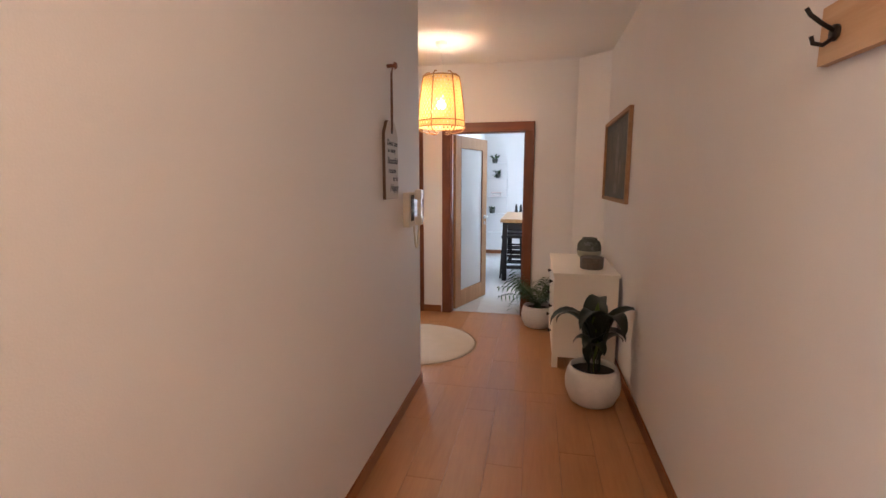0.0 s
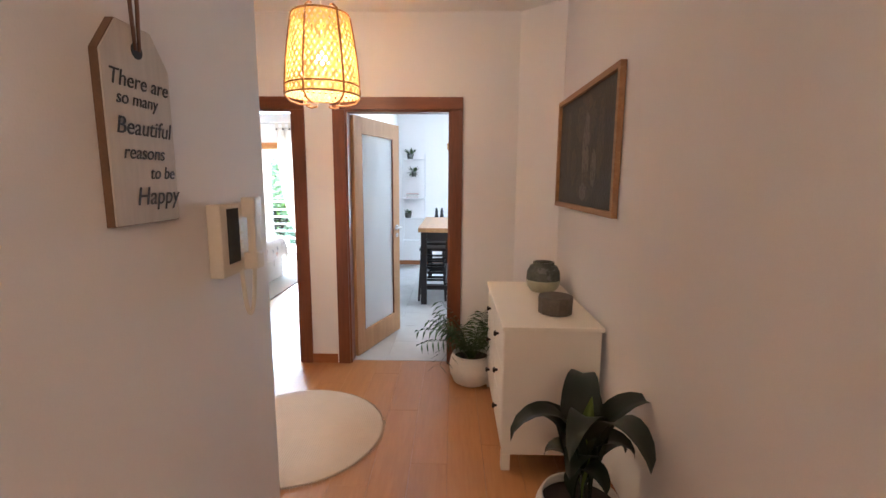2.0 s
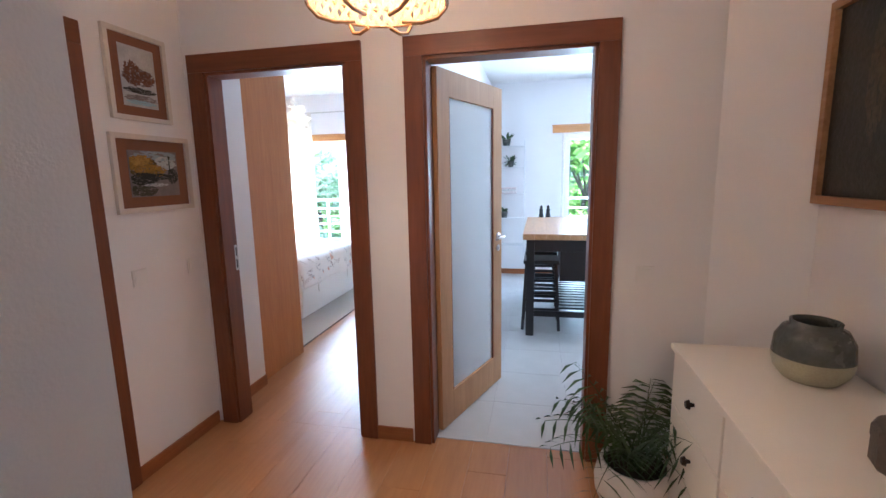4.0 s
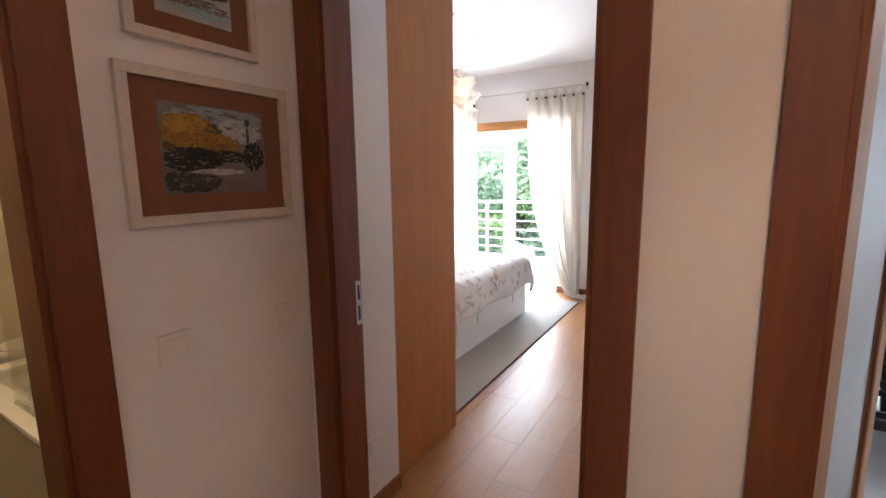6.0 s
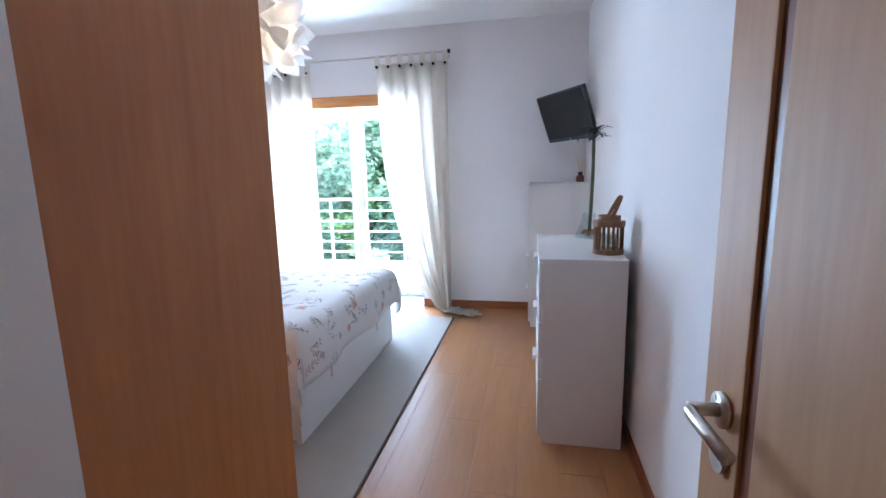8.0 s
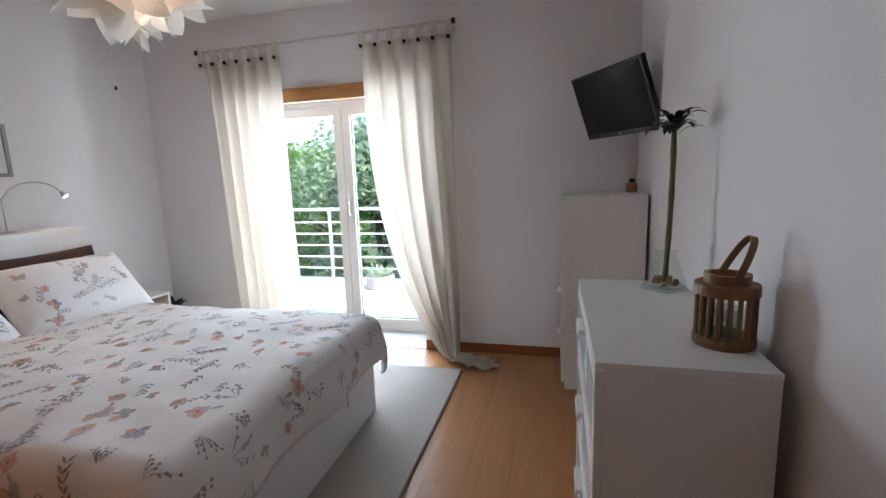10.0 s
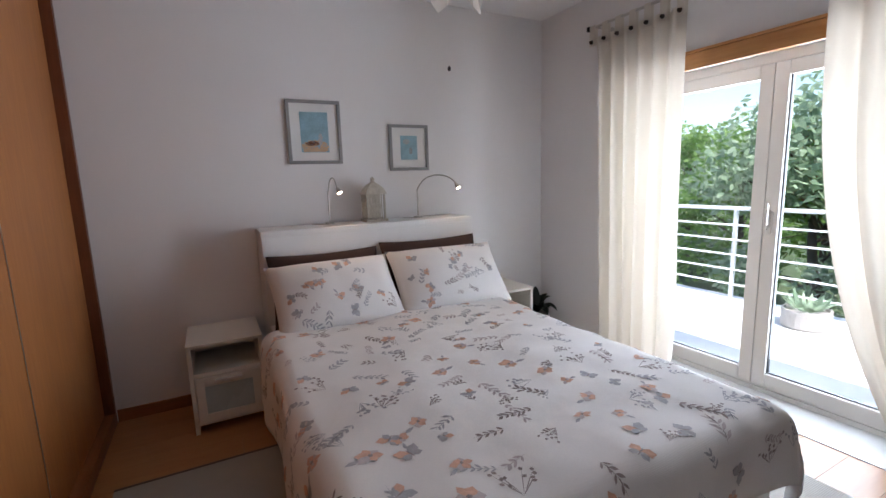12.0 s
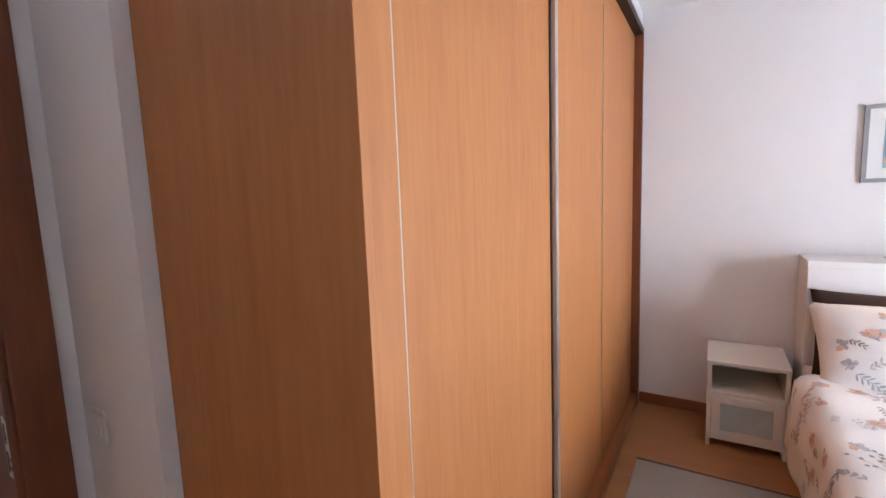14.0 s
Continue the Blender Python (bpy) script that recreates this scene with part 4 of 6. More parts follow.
P_GREY = mat("grey_frame", (0.30, 0.30, 0.30), 0.5, grain=0.1, scale=40)
P_WFR = mat("whitewashed_frame", (0.66, 0.60, 0.54), 0.5, grain=0.08, scale=40)
P_BMAT = mat("brown_mount", (0.22, 0.095, 0.05), 0.9, grain=0.08, scale=60)
P_WMAT = mat("white_mount", (0.78, 0.77, 0.75), 0.9, grain=0.02)
P_BLUE = mat("pale_blue_paint", (0.36, 0.58, 0.68), 0.8, grain=0.25, scale=12)
P_SAND = mat("sand_paint", (0.70, 0.48, 0.30), 0.8, grain=0.2, scale=14)
P_CLOUD = mat("cloud_paint", (0.55, 0.56, 0.56), 0.8, grain=0.25, scale=14)
P_OCH = mat("ochre_paint", (0.50, 0.27, 0.04), 0.8, grain=0.45, scale=30)
P_DRK = mat("dark_green_paint", (0.03, 0.035, 0.03), 0.8, grain=0.4, scale=25)
P_SKYB = mat("grey_blue_paint", (0.36, 0.43, 0.46), 0.8, grain=0.25, scale=14)
P_TEAL = mat("muddy_green_paint", (0.09, 0.085, 0.06), 0.8, grain=0.4, scale=25)
P_OLIV = mat("olive_paint", (0.17, 0.11, 0.03), 0.8, grain=0.45, scale=30)
P_GOLD = mat("golden_paint", (0.62, 0.36, 0.07), 0.8, grain=0.4, scale=30)
P_PATH = mat("grey_path_paint", (0.26, 0.22, 0.21), 0.8, grain=0.3, scale=20)
P_OIL = mat("dark_oil_paint", (0.045, 0.04, 0.025), 0.4, grain=0.7, scale=9, bump=0.5, fine=60)
P_OIL2 = mat("golden_oil_paint", (0.12, 0.09, 0.045), 0.4, grain=0.6, scale=14, bump=0.5, fine=60)
P_OIL3 = mat("pale_oil_paint", (0.20, 0.18, 0.14), 0.4, grain=0.4, scale=20, bump=0.5, fine=60)
P_RUST = mat("rust_paint", (0.22, 0.09, 0.05), 0.8, grain=0.4, scale=20)
# facing 90: the picture looks towards plus x
picture(hang(-4.108, 7.585, 1.728, 90), 0.36, 0.42, 0.022, P_GREY, 0.065, P_WMAT, P_BLUE, [(0, -0.75, 0.98, 0.35, P_SAND), (-0.2, -0.55, 0.5, 0.12, P_RUST), (0.4, -0.35, 0.15, 0.3, P_CLOUD)], "grey framed print of a pale blue beach")
picture(hang(-4.108, 8.275, 1.628, 90), 0.315, 0.335, 0.022, P_GREY, 0.068, P_WMAT, P_BLUE, [(0.2, -0.25, 0.2, 0.3, P_GREY), (-0.3, 0.5, 0.4, 0.2, P_CLOUD)], "grey framed print of a bird on pale blue")
picture(hang(-1.188, 4.942, 1.470, 90), 0.45, 0.365, 0.024, P_WFR, 0.058, P_BMAT, P_PATH, [(0.1, 0.75, 0.88, 0.25, P_SKYB), (0.45, 0.45, 0.5, 0.3, P_CLOUD), (0.25, -0.7, 0.75, 0.3, P_PATH), (-0.5, -0.72, 0.5, 0.28, P_TEAL), (-0.45, 0.28, 0.58, 0.42, P_OLIV), (-0.5, 0.40, 0.5, 0.40, P_OCH), (0.05, 0.12, 0.42, 0.26, P_OCH), (-0.55, 0.55, 0.35, 0.2, P_GOLD), (-0.45, -0.22, 0.58, 0.26, P_DRK), (0.05, -0.14, 0.6, 0.14, P_DRK), (0.72, -0.12, 0.22, 0.34, P_DRK), (0.62, 0.38, 0.03, 0.35, P_DRK), (0.62, 0.72, 0.06, 0.08, P_DRK), (0.0, -0.5, 0.5, 0.07, P_CLOUD)], "whitewashed frame with an autumn lakeside watercolour on brown mount")
picture(hang(-1.188, 4.915, 1.915, 90), 0.335, 0.40, 0.022, P_WFR, 0.05, P_BMAT, P_CLOUD, [(0.0, 0.0, 0.9, 0.28, P_PATH), (-0.35, 0.1, 0.5, 0.40, P_RUST), (0.45, 0.0, 0.45, 0.25, P_RUST), (0.0, -0.45, 0.95, 0.10, P_DRK), (0, -0.72, 0.9, 0.12, P_PATH), (0, -0.85, 0.8, 0.08, P_BLUE)], "whitewashed frame with a bare-tree watercolour on brown mount")
picture(hang(1.698, 4.42, 1.655, -90), 1.15, 0.70, 0.03, wood("frame_oak", (0.40, 0.22, 0.10), (0.28, 0.14, 0.06), axis=0, rough=0.5), 0, None, P_OIL, [(0.05, 0.5, 0.35, 0.4, P_OIL2), (-0.6, 0.2, 0.08, 0.6, P_OIL2), (0.55, 0.1, 0.1, 0.6, P_OIL2), (0.1, -0.1, 0.12, 0.7, P_OIL3), (0.1, -0.65, 0.3, 0.25, P_OIL2), (0.05, -0.75, 0.12, 0.15, P_OIL3), (-0.35, -0.3, 0.1, 0.35, P_OIL2), (0.38, -0.35, 0.08, 0.3, P_OIL3)], "oak framed dark oil painting of a street scene", 0.03)

# ---- hall ----
hc = thing("hall_chest", (1.20, 3.88, 0), "white six-drawer chest with dark knobs on short legs", "chest of drawers")
w_, d_, h_ = 0.985, 0.485, 0.77
boxpart("top", M_CREAM, hc, -0.012, d_, -0.012, w_ + 0.012, h_ - 0.022, h_, 0.004)
for y in (0.0, w_ - 0.02):
    boxpart("side", M_CREAM, hc, 0.0, d_ - 0.01, y, y + 0.02, 0.09, h_ - 0.0225, 0.002)
boxpart("back", M_CREAM, hc, d_ - 0.02, d_ - 0.012, 0.0205, w_ - 0.0205, 0.09, h_ - 0.0225)
boxpart("bottom", M_CREAM, hc, 0.006, d_ - 0.0205, 0.0205, w_ - 0.0205, 0.09, 0.11)
for x in (0.0, d_ - 0.055):
    for y in (0.0, w_ - 0.045):
        boxpart("leg", M_CREAM, hc, x, x + 0.045, y, y + 0.045, 0.0, 0.0895, 0.003)
boxpart("divider", M_CREAM, hc, 0.004, 0.3, w_ / 2 - 0.01, w_ / 2 + 0.01, 0.1105, h_ - 0.023)
for r in range(3):
    for c in range(2):
        y0 = 0.0235 + c * (w_ / 2 - 0.012)
        y1 = y0 + w_ / 2 - 0.035
        z0 = 0.115 + r * 0.211
        dr = boxpart("drawer", M_CREAM, hc, -0.002, 0.018, y0, y1, z0, z0 + 0.205, 0.003)
        bm = bmesh.new()
        for yk in ((y0 + y1) / 2,):
            rod(bm, (-0.002, yk, z0 + 0.11), (-0.018, yk, z0 + 0.11), 0.006, 0.009)
            rod(bm, (-0.018, yk, z0 + 0.11), (-0.030, yk, z0 + 0.11), 0.017, 0.012, 16)
        part("knob", bm, M_DARKM, dr, "dark metal knob")

vs_ = thing("vase", (1.53, 4.62, 0.7705), "squat grey-green glazed ceramic vase", "vase")
bm = bmesh.new()
lathe(bm, [(0.0, 0.0), (0.075, 0.0), (0.098, 0.03), (0.108, 0.08), (0.104, 0.13), (0.085, 0.165), (0.066, 0.175), (0.068, 0.19), (0.060, 0.19), (0.056, 0.175), (0.07, 0.16), (0.09, 0.1), (0.0, 0.02)])
M_VASE = mat("stoneware_glaze", (0.13, 0.14, 0.12), 0.25, grain=0.4, scale=14, bump=0.15, fine=60)
part("body", bm, M_VASE, vs_, smooth=True)
bm = bmesh.new()
lathe(bm, [(0.0755, 0.0005), (0.0995, 0.03), (0.1085, 0.06), (0.1095, 0.075), (0.1088, 0.078)])
part("glaze_band", bm, mat("cream_glaze", (0.42, 0.40, 0.28), 0.3, grain=0.2, scale=20), vs_, "cream glaze round the foot", True)
jb = thing("trinket_box", (1.50, 4.13, 0.7705), "small round brown lidded box", "box")
M_BOXW = mat("brown_clay", (0.13, 0.10, 0.075), 0.5, grain=0.3, scale=40, bump=0.3)
bm = bmesh.new()
lathe(bm, [(0, 0), (0.088, 0), (0.092, 0.006), (0.092, 0.062), (0, 0.062)], 12)
part("body", bm, M_BOXW, jb)
bm = bmesh.new()
lathe(bm, [(0.094, 0.0625), (0.094, 0.088), (0.088, 0.094), (0.0, 0.097)], 12)
lathe(bm, [(0.094, 0.0625), (0.0, 0.0625)], 12)
part("lid", bm, M_BOXW, jb)


def pot(name, m, r, h, label):
    p = thing(name, m, label, "potted plant")
    bm = bmesh.new()
    lathe(bm, [(0, 0), (r * 0.68, 0), (r * 0.80, h * 0.06), (r * 0.97, h * 0.35), (r, h * 0.58), (r * 0.93, h * 0.85), (r * 0.84, h), (r * 0.79, h), (r * 0.87, h * 0.85), (r * 0.88, h * 0.8), (0, h * 0.8)], 40)
    part("pot", bm, M_POTW, p, "white ribbed ceramic pot", True)
    bm = bmesh.new()
    lathe(bm, [(r * 0.87, h * 0.81), (r * 0.5, h * 0.84), (0, h * 0.83)], 24)
    part("soil", bm, M_SOIL, p, smooth=True)
    return p


def blade(ln, wd_, curl, fold=0.25, nseg=10, shape=0.85, late=1.5):
    """A leaf that grows up along z and bends over towards plus y by curl radians."""
    run = [(0.0, 0.0)]
    for k in range(nseg):
        a = curl * ((k + 0.5) / nseg) ** late
        run.append((run[-1][0] + ln / nseg * math.sin(a), run[-1][1] + ln / nseg * math.cos(a)))

    def f(u, v):
        y, z = run[min(nseg, round(u * nseg))]
        a = curl * u ** late
        w2 = wd_ * (0.06 + 0.94 * math.sin(math.pi * max(0.0, (u - 0.18) / 0.82) ** shape)) * (v - 0.5) * 2
        if u > 0.999:
            w2 = 0.001 * (v - 0.5)
        return Vector((w2, y - abs(w2) * fold * math.cos(a), z + abs(w2) * fold * math.sin(a)))
    bm = bmesh.new()
    sheet(bm, f, nseg, 4)
    return bm


p1 = pot("potted_plant", (1.45, 3.37, 0), 0.182, 0.25, "broad-leaved dark green plant with drooping leaves in a white pot")
rl_ = random.Random(3)
for i in range(13):
    ln = rl_.uniform(0.60, 0.74) if i < 7 else rl_.uniform(0.34, 0.46)
    lf = part("leaf", blade(ln, rl_.uniform(0.058, 0.075), rl_.uniform(3.0, 3.3), 0.3, 16, 0.95, 2.7), M_LEAFD, p1, smooth=True)
    lf.matrix_basis = pose(rl_.uniform(-0.04, 0.04), rl_.uniform(-0.04, 0.04), 0.20, 0, 0, i * 137.5 + rl_.uniform(-15, 15)) @ pose(0, 0, 0, -rl_.uniform(-6, 5), 0, 0)
lf = part("leaf", blade(0.50, 0.035, 0.25, 0.5), leaf_mat("young_leaf", (0.18, 0.22, 0.05), (0.12, 0.17, 0.04)), p1, "young yellow-green leaf", True)
lf.matrix_basis = pose(0, -0.02, 0.21, 0, 0, 180)
p2 = pot("potted_palm", (1.09, 4.92, 0), 0.165, 0.22, "small feathery palm in a white ribbed pot")
for i in range(26):
    bm = bmesh.new()
    ln, curl = rl_.uniform(0.32, 0.52), rl_.uniform(0.4, 1.4)
    spine = [Vector((0, ln * u * math.sin(curl * u * 0.75), ln * u * math.cos(curl * u * 0.75))) for u in [k / 12 for k in range(13)]]
    tube(bm, spine, lambda u: 0.004 * (1 - 0.8 * u), 5)
    for k in range(3, 13):
        for s_ in (-1, 1):
            l2 = 0.11 * math.sin(math.pi * (k - 1) / 13) + 0.03
            b_ = spine[k]
            d_v = Vector((s_ * 0.8, 0.35, 0.35 - 0.5 * k / 12)).normalized()
            tip_ = b_ + d_v * l2 + Vector((0, 0, -0.25 * l2))
            m_ = b_ + d_v * l2 * 0.5
            vs = [bm.verts.new(b_), bm.verts.new(m_ + Vector((0, 0.006, 0.004))), bm.verts.new(tip_), bm.verts.new(m_ - Vector((0, 0.006, 0.004)))]
            bm.faces.new(vs)
    fr_ = part("frond", bm, M_LEAFP, p2)
    fr_.matrix_basis = pose(rl_.uniform(-0.03, 0.03), rl_.uniform(-0.03, 0.03), 0.17, 0, 0, (60 + i * 137.5) % 360) @ pose(0, 0, 0, -rl_.uniform(0, 18), 0, 0)

# woven pendant
hp = thing("woven_pendant_lamp", (0.185, 4.44, 1.90), "woven bamboo pendant lamp, lit, with bent ribs", "pendant lamp")
M_BAMB = cloth("bamboo_strip", (0.80, 0.64, 0.32), 0.5, 0.0, weave=90, bump=0.1)
M_CANE = wood("cane_rib", (0.33, 0.17, 0.06), (0.22, 0.10, 0.03), axis=2, rough=0.6)
HS = 0.44


def shade_r(u):
    return 0.205 - 0.05 * u ** 1.6


for d_ in (-1, 1):
    for k in range(34):
        bm = bmesh.new()
        for j in range(12):
            ends = []
            for u in (j / 12, (j + 1) / 12):
                a = k * math.tau / 34 + d_ * u * 1.5
                r = shade_r(u) + d_ * 0.0012
                for da in (-0.046, 0.046):
                    ends.append(bm.verts.new((r * math.cos(a + da), r * math.sin(a + da), 0.05 + u * HS)))
            bm.faces.new((ends[0], ends[1], ends[3], ends[2]))
        bmesh.ops.remove_doubles(bm, verts=bm.verts[:], dist=0.0003)
        solid(part("woven_strip", bm, M_BAMB, hp), 0.0012)
for u in (0.0, 0.12, 0.985):
    bm = bmesh.new()
    tube(bm, [(shade_r(u) * 1.02 * math.cos(a), shade_r(u) * 1.02 * math.sin(a), 0.05 + u * HS) for a in [math.tau * k / 36 for k in range(36)]], 0.005, 6, True)
    part("ring", bm, M_CANE, hp, smooth=True)
for k in range(6):
    a = k * math.tau / 6 + 0.3
    bm = bmesh.new()
    pts = [(r * math.cos(a), r * math.sin(a), z) for r, z in [(0.07, 0.0), (0.13, -0.002), (0.18, 0.012), (0.205, 0.04)] + [(shade_r(u) + 0.006, 0.05 + u * HS) for u in [j / 8 for j in range(9)]] + [(0.13, 0.515), (0.10, 0.52)]]
    tube(bm, pts, 0.006, 6)
    part("rib", bm, M_CANE, hp, smooth=True)
bm = bmesh.new()
bmesh.ops.create_uvsphere(bm, u_segments=16, v_segments=10, radius=0.038)
bmesh.ops.translate(bm, verts=bm.verts[:], vec=(0, 0, 0.25))
part("bulb", bm, glow("hall_bulb_glow", (1.0, 0.82, 0.55), 5), hp, smooth=True).visible_shadow = False
bm = bmesh.new()
rod(bm, (0, 0, 0.29), (0, 0, H - 1.90 - 0.03), 0.004)
rod(bm, (0, 0, 0.285), (0, 0, 0.34), 0.02)
part("cord", bm, M_WHITE, hp)
bm = bmesh.new()
lathe(bm, [(0, H - 1.901), (0.055, H - 1.901), (0.05, H - 1.93), (0.015, H - 1.96), (0, H - 1.96)], 24)
part("canopy", bm, M_WHITE, hp)

# round rug
rr_ = thing("round_rug", pose(0.02, 4.20, 0) @ Matrix.Diagonal((0.72, 0.72, 1, 1)), "round cream tufted rug with a fringed edge", "rug")
bm = bmesh.new()
lathe(bm, [(0, 0.012), (0.3, 0.0125), (0.60, 0.012), (0.70, 0.011), (0.715, 0.006), (0.71, 0.0005)], 72)
part("field", bm, M_RUGR, rr_, smooth=True)
bm = bmesh.new()
for k in range(260):
    a = k * math.tau / 260
    l2 = rl_.uniform(0.015, 0.035)
    for da in (0,):
        c, s_ = math.cos(a), math.sin(a)
        p0, p1_ = Vector((0.71 * c, 0.71 * s_, 0.006)), Vector(((0.71 + l2) * c, (0.71 + l2) * s_, 0.002))
        rod(bm, p0, p1_, 0.003, 0.002, 4)
tagged(part("fringe", bm, M_RUGR, rr_), kind="stuff")

# sign
sg = thing("wooden_sign", hang(0.247, 2.755, 1.375, 90), "white wooden tag sign with black lettering on a leather strap", "sign")
M_SIGN = mat("whitewashed_wood", (0.62, 0.56, 0.49), 0.7, grain=0.12, scale=10, bump=0.2, stretch=(8, 1, 1))
bm = bmesh.new()
pts = [(-0.106, 0), (0.104, 0), (0.104, 0.345), (0.05, 0.415), (-0.055, 0.415), (-0.106, 0.345)]
prism(bm, pts, -0.002, 0.0145)
part("board", bm, mat("stained_board_edge", (0.16, 0.085, 0.045), 0.7, grain=0.2), sg, "dark brown back board")
bm = bmesh.new()
prism(bm, [(x * 0.985, y * 0.99 + 0.002) for x, y in pts], 0.0148, 0.018)
part("face", bm, M_SIGN, sg, "whitewashed front")
# strap hole isn't pierced: a black disc paints its dark inside
bm = bmesh.new()
rod(bm, (0, 0.365, 0.0182), (0, 0.365, 0.0195), 0.017, seg=18)
part("hole", bm, M_TEXT, sg)
bm = bmesh.new()
tube(bm, [(-0.006, 0.365, 0.020), (-0.010, 0.46, 0.020), (-0.006, 0.66, 0.022), (0.0, 0.70, 0.03), (0.006, 0.66, 0.022), (0.012, 0.46, 0.020), (0.006, 0.365, 0.020)], 0.004, 6)
part("strap", bm, mat("brown_leather", (0.14, 0.06, 0.03), 0.6), sg, "brown leather strap", True)
bm = bmesh.new()
rod(bm, (0, 0.70, -0.002), (0, 0.70, 0.04), 0.010)
rod(bm, (0, 0.70, 0.04), (0, 0.70, 0.052), 0.02, 0.014, 16)
part("peg", bm, M_CASE, sg, "dark wooden peg")


def text(parent, words, size, material, m, align="CENTER"):
    cu = bpy.data.curves.new("lettering", "FONT")
    cu.body, cu.size, cu.align_x, cu.extrude = words, size, align, 0.0006
    cu.shear = 0.25
    tmp = bpy.data.objects.new("lettering_curve", cu)
    scene.collection.objects.link(tmp)
    me = bpy.data.meshes.new_from_object(tmp.evaluated_get(bpy.context.evaluated_depsgraph_get()))
    bpy.data.objects.remove(tmp)
    me.materials.clear()
    me.materials.append(material)
    ob = new("lettering", me)
    ob.parent, ob.matrix_basis = parent, m
    return ob


for words, size, x, y in (("There are", 0.046, 0.0, 0.285), ("so many", 0.038, -0.012, 0.25), ("Beautiful", 0.050, 0.004, 0.19), ("reasons", 0.042, -0.004, 0.14), ("to be", 0.040, 0.05, 0.098), ("Happy", 0.056, 0.03, 0.042)):
    text(sg, words, size, M_TEXT, pose(x, y, 0.0192))

ic = thing("intercom", hang(0.2455, 3.095, 1.19, 90) @ Matrix.Scale(0.9, 4), "cream door intercom with a dark screen and corded handset", "intercom")
M_PLAST = mat("cream_plastic", (0.70, 0.64, 0.54), 0.4, grain=0.03, scale=10, bump=0.02)
boxpart("housing", M_PLAST, ic, -0.095, 0.10, 0.0, 0.235, 0.0, 0.045, 0.006)
boxpart("screen", bpy.data.materials["dark_screen"], ic, -0.055, 0.022, 0.04, 0.22, 0.0452, 0.047)
bm = bmesh.new()
box(bm, 0.045, 0.098, 0.01, 0.245, 0.062, 0.090, 0.010)
box(bm, 0.042, 0.101, 0.005, 0.065, 0.0455, 0.094, 0.010)
box(bm, 0.042, 0.101, 0.185, 0.255, 0.0455, 0.094, 0.010)
part("handset", bm, M_PLAST, ic)
for k in range(4):
    boxpart("button", M_WHITE, ic, 0.026, 0.040, 0.05 + 0.03 * k, 0.07 + 0.03 * k, 0.0452, 0.050, 0.002)
bm = bmesh.new()
pts = []
for j in range(41):
    u = j / 40
    pts.append((0.088 - 0.056 * (0.5 - 0.5 * math.cos(math.pi * u)), 0.006 - 0.165 * math.sin(math.pi * u), 0.062 - 0.02 * u))
tube(bm, pts, 0.0075, 8)
part("cord", bm, M_PLAST, ic, "coiled cord", True)

ck = thing("coat_rack", (1.6995, 1.19, 1.735), "pine board with dark metal coat hooks", "coat rack")
boxpart("board", M_PINE, ck, -0.022, -0.0005, -0.45, 0.45, 0.0, 0.13, 0.003)
for y in (0.39, 0.13, -0.13, -0.39):
    bm = bmesh.new()
    rod(bm, (-0.022, y, 0.06), (-0.028, y, 0.06), 0.018, seg=16)
    tube(bm, [(-0.026, y, 0.05), (-0.045, y, 0.035), (-0.065, y, 0.04), (-0.07, y, 0.055)], 0.005, 6)
    tube(bm, [(-0.026, y, 0.065), (-0.05, y, 0.08), (-0.075, y, 0.10), (-0.085, y, 0.115)], 0.005, 6)
    part("hook", bm, M_DARKM, ck, smooth=True)


def switch(m, label):
    s = thing("light_switch", m, label, "switch")
    boxpart("plate", M_WHITE, s, -0.04, 0.04, -0.04, 0.04, 0.0005, 0.008, 0.003)
    boxpart("rocker", M_WHITE, s, -0.026, 0.026, -0.026, 0.026, 0.0085, 0.012, 0.002)


switch(hang(1.154, NW, 0.966, 0), "white square light switch on the wall")
switch(hang(-1.19, 4.79, 0.98, 90), "white square light switch below the pictures")
switch(hang(-1.19, 5.13, 0.975, 90), "white square light switch below the pictures")
switch(hang(-1.20, 5.42, 1.0, 90), "white square light switch inside the bedroom door")
switch(hang(-1.20, 5.53, 0.30, 90), "white wall socket near the floor")
switch(hang(1.698, 1.75, 0.30, -90), "white wall socket near the floor")
el = thing("ceiling_lamp", (0.95, -0.25, 2.38), "round frosted ceiling lamp near the entrance, lit", "ceiling lamp")
bm = bmesh.new()
lathe(bm, [(0, 0), (0.06, 0.01), (0.12, 0.05), (0.15, 0.12), (0.15, 0.18)], 28)
part("shade", bm, glow("frosted_lamp", (1.0, 0.75, 0.45), 1.0), el, smooth=True).visible_shadow = False
bm = bmesh.new()
lathe(bm, [(0.152, 0.17), (0.152, 0.299), (0.0, 0.299)], 28)
part("rim", bm, M_WHITE, el)

# ---- bathroom ----
tub = thing("bathtub", (-2.10, 4.69, 0), "white built-in bathtub with a tiled front", "bathtub")
# beige tile darkened: the shade on the tub front is in its colour
boxpart("apron", mat("shaded_apron_tile", (0.48, 0.41, 0.31), 0.5, grain=0.05, scale=5), tub, -0.70, 0.765, 0.0, 0.02, 0.0015, 0.545, 0.003)
bm = bmesh.new()
box(bm, -0.72, 0.765, -0.01, 0.08, 0.5455, 0.575, 0.01)
box(bm, -0.72, 0.765, 0.78, 0.865, 0.5455, 0.575, 0.01)
box(bm, -0.72, -0.62, 0.0802, 0.7798, 0.5455, 0.575, 0.01)
box(bm, 0.68, 0.765, 0.0802, 0.7798, 0.5455, 0.575, 0.01)
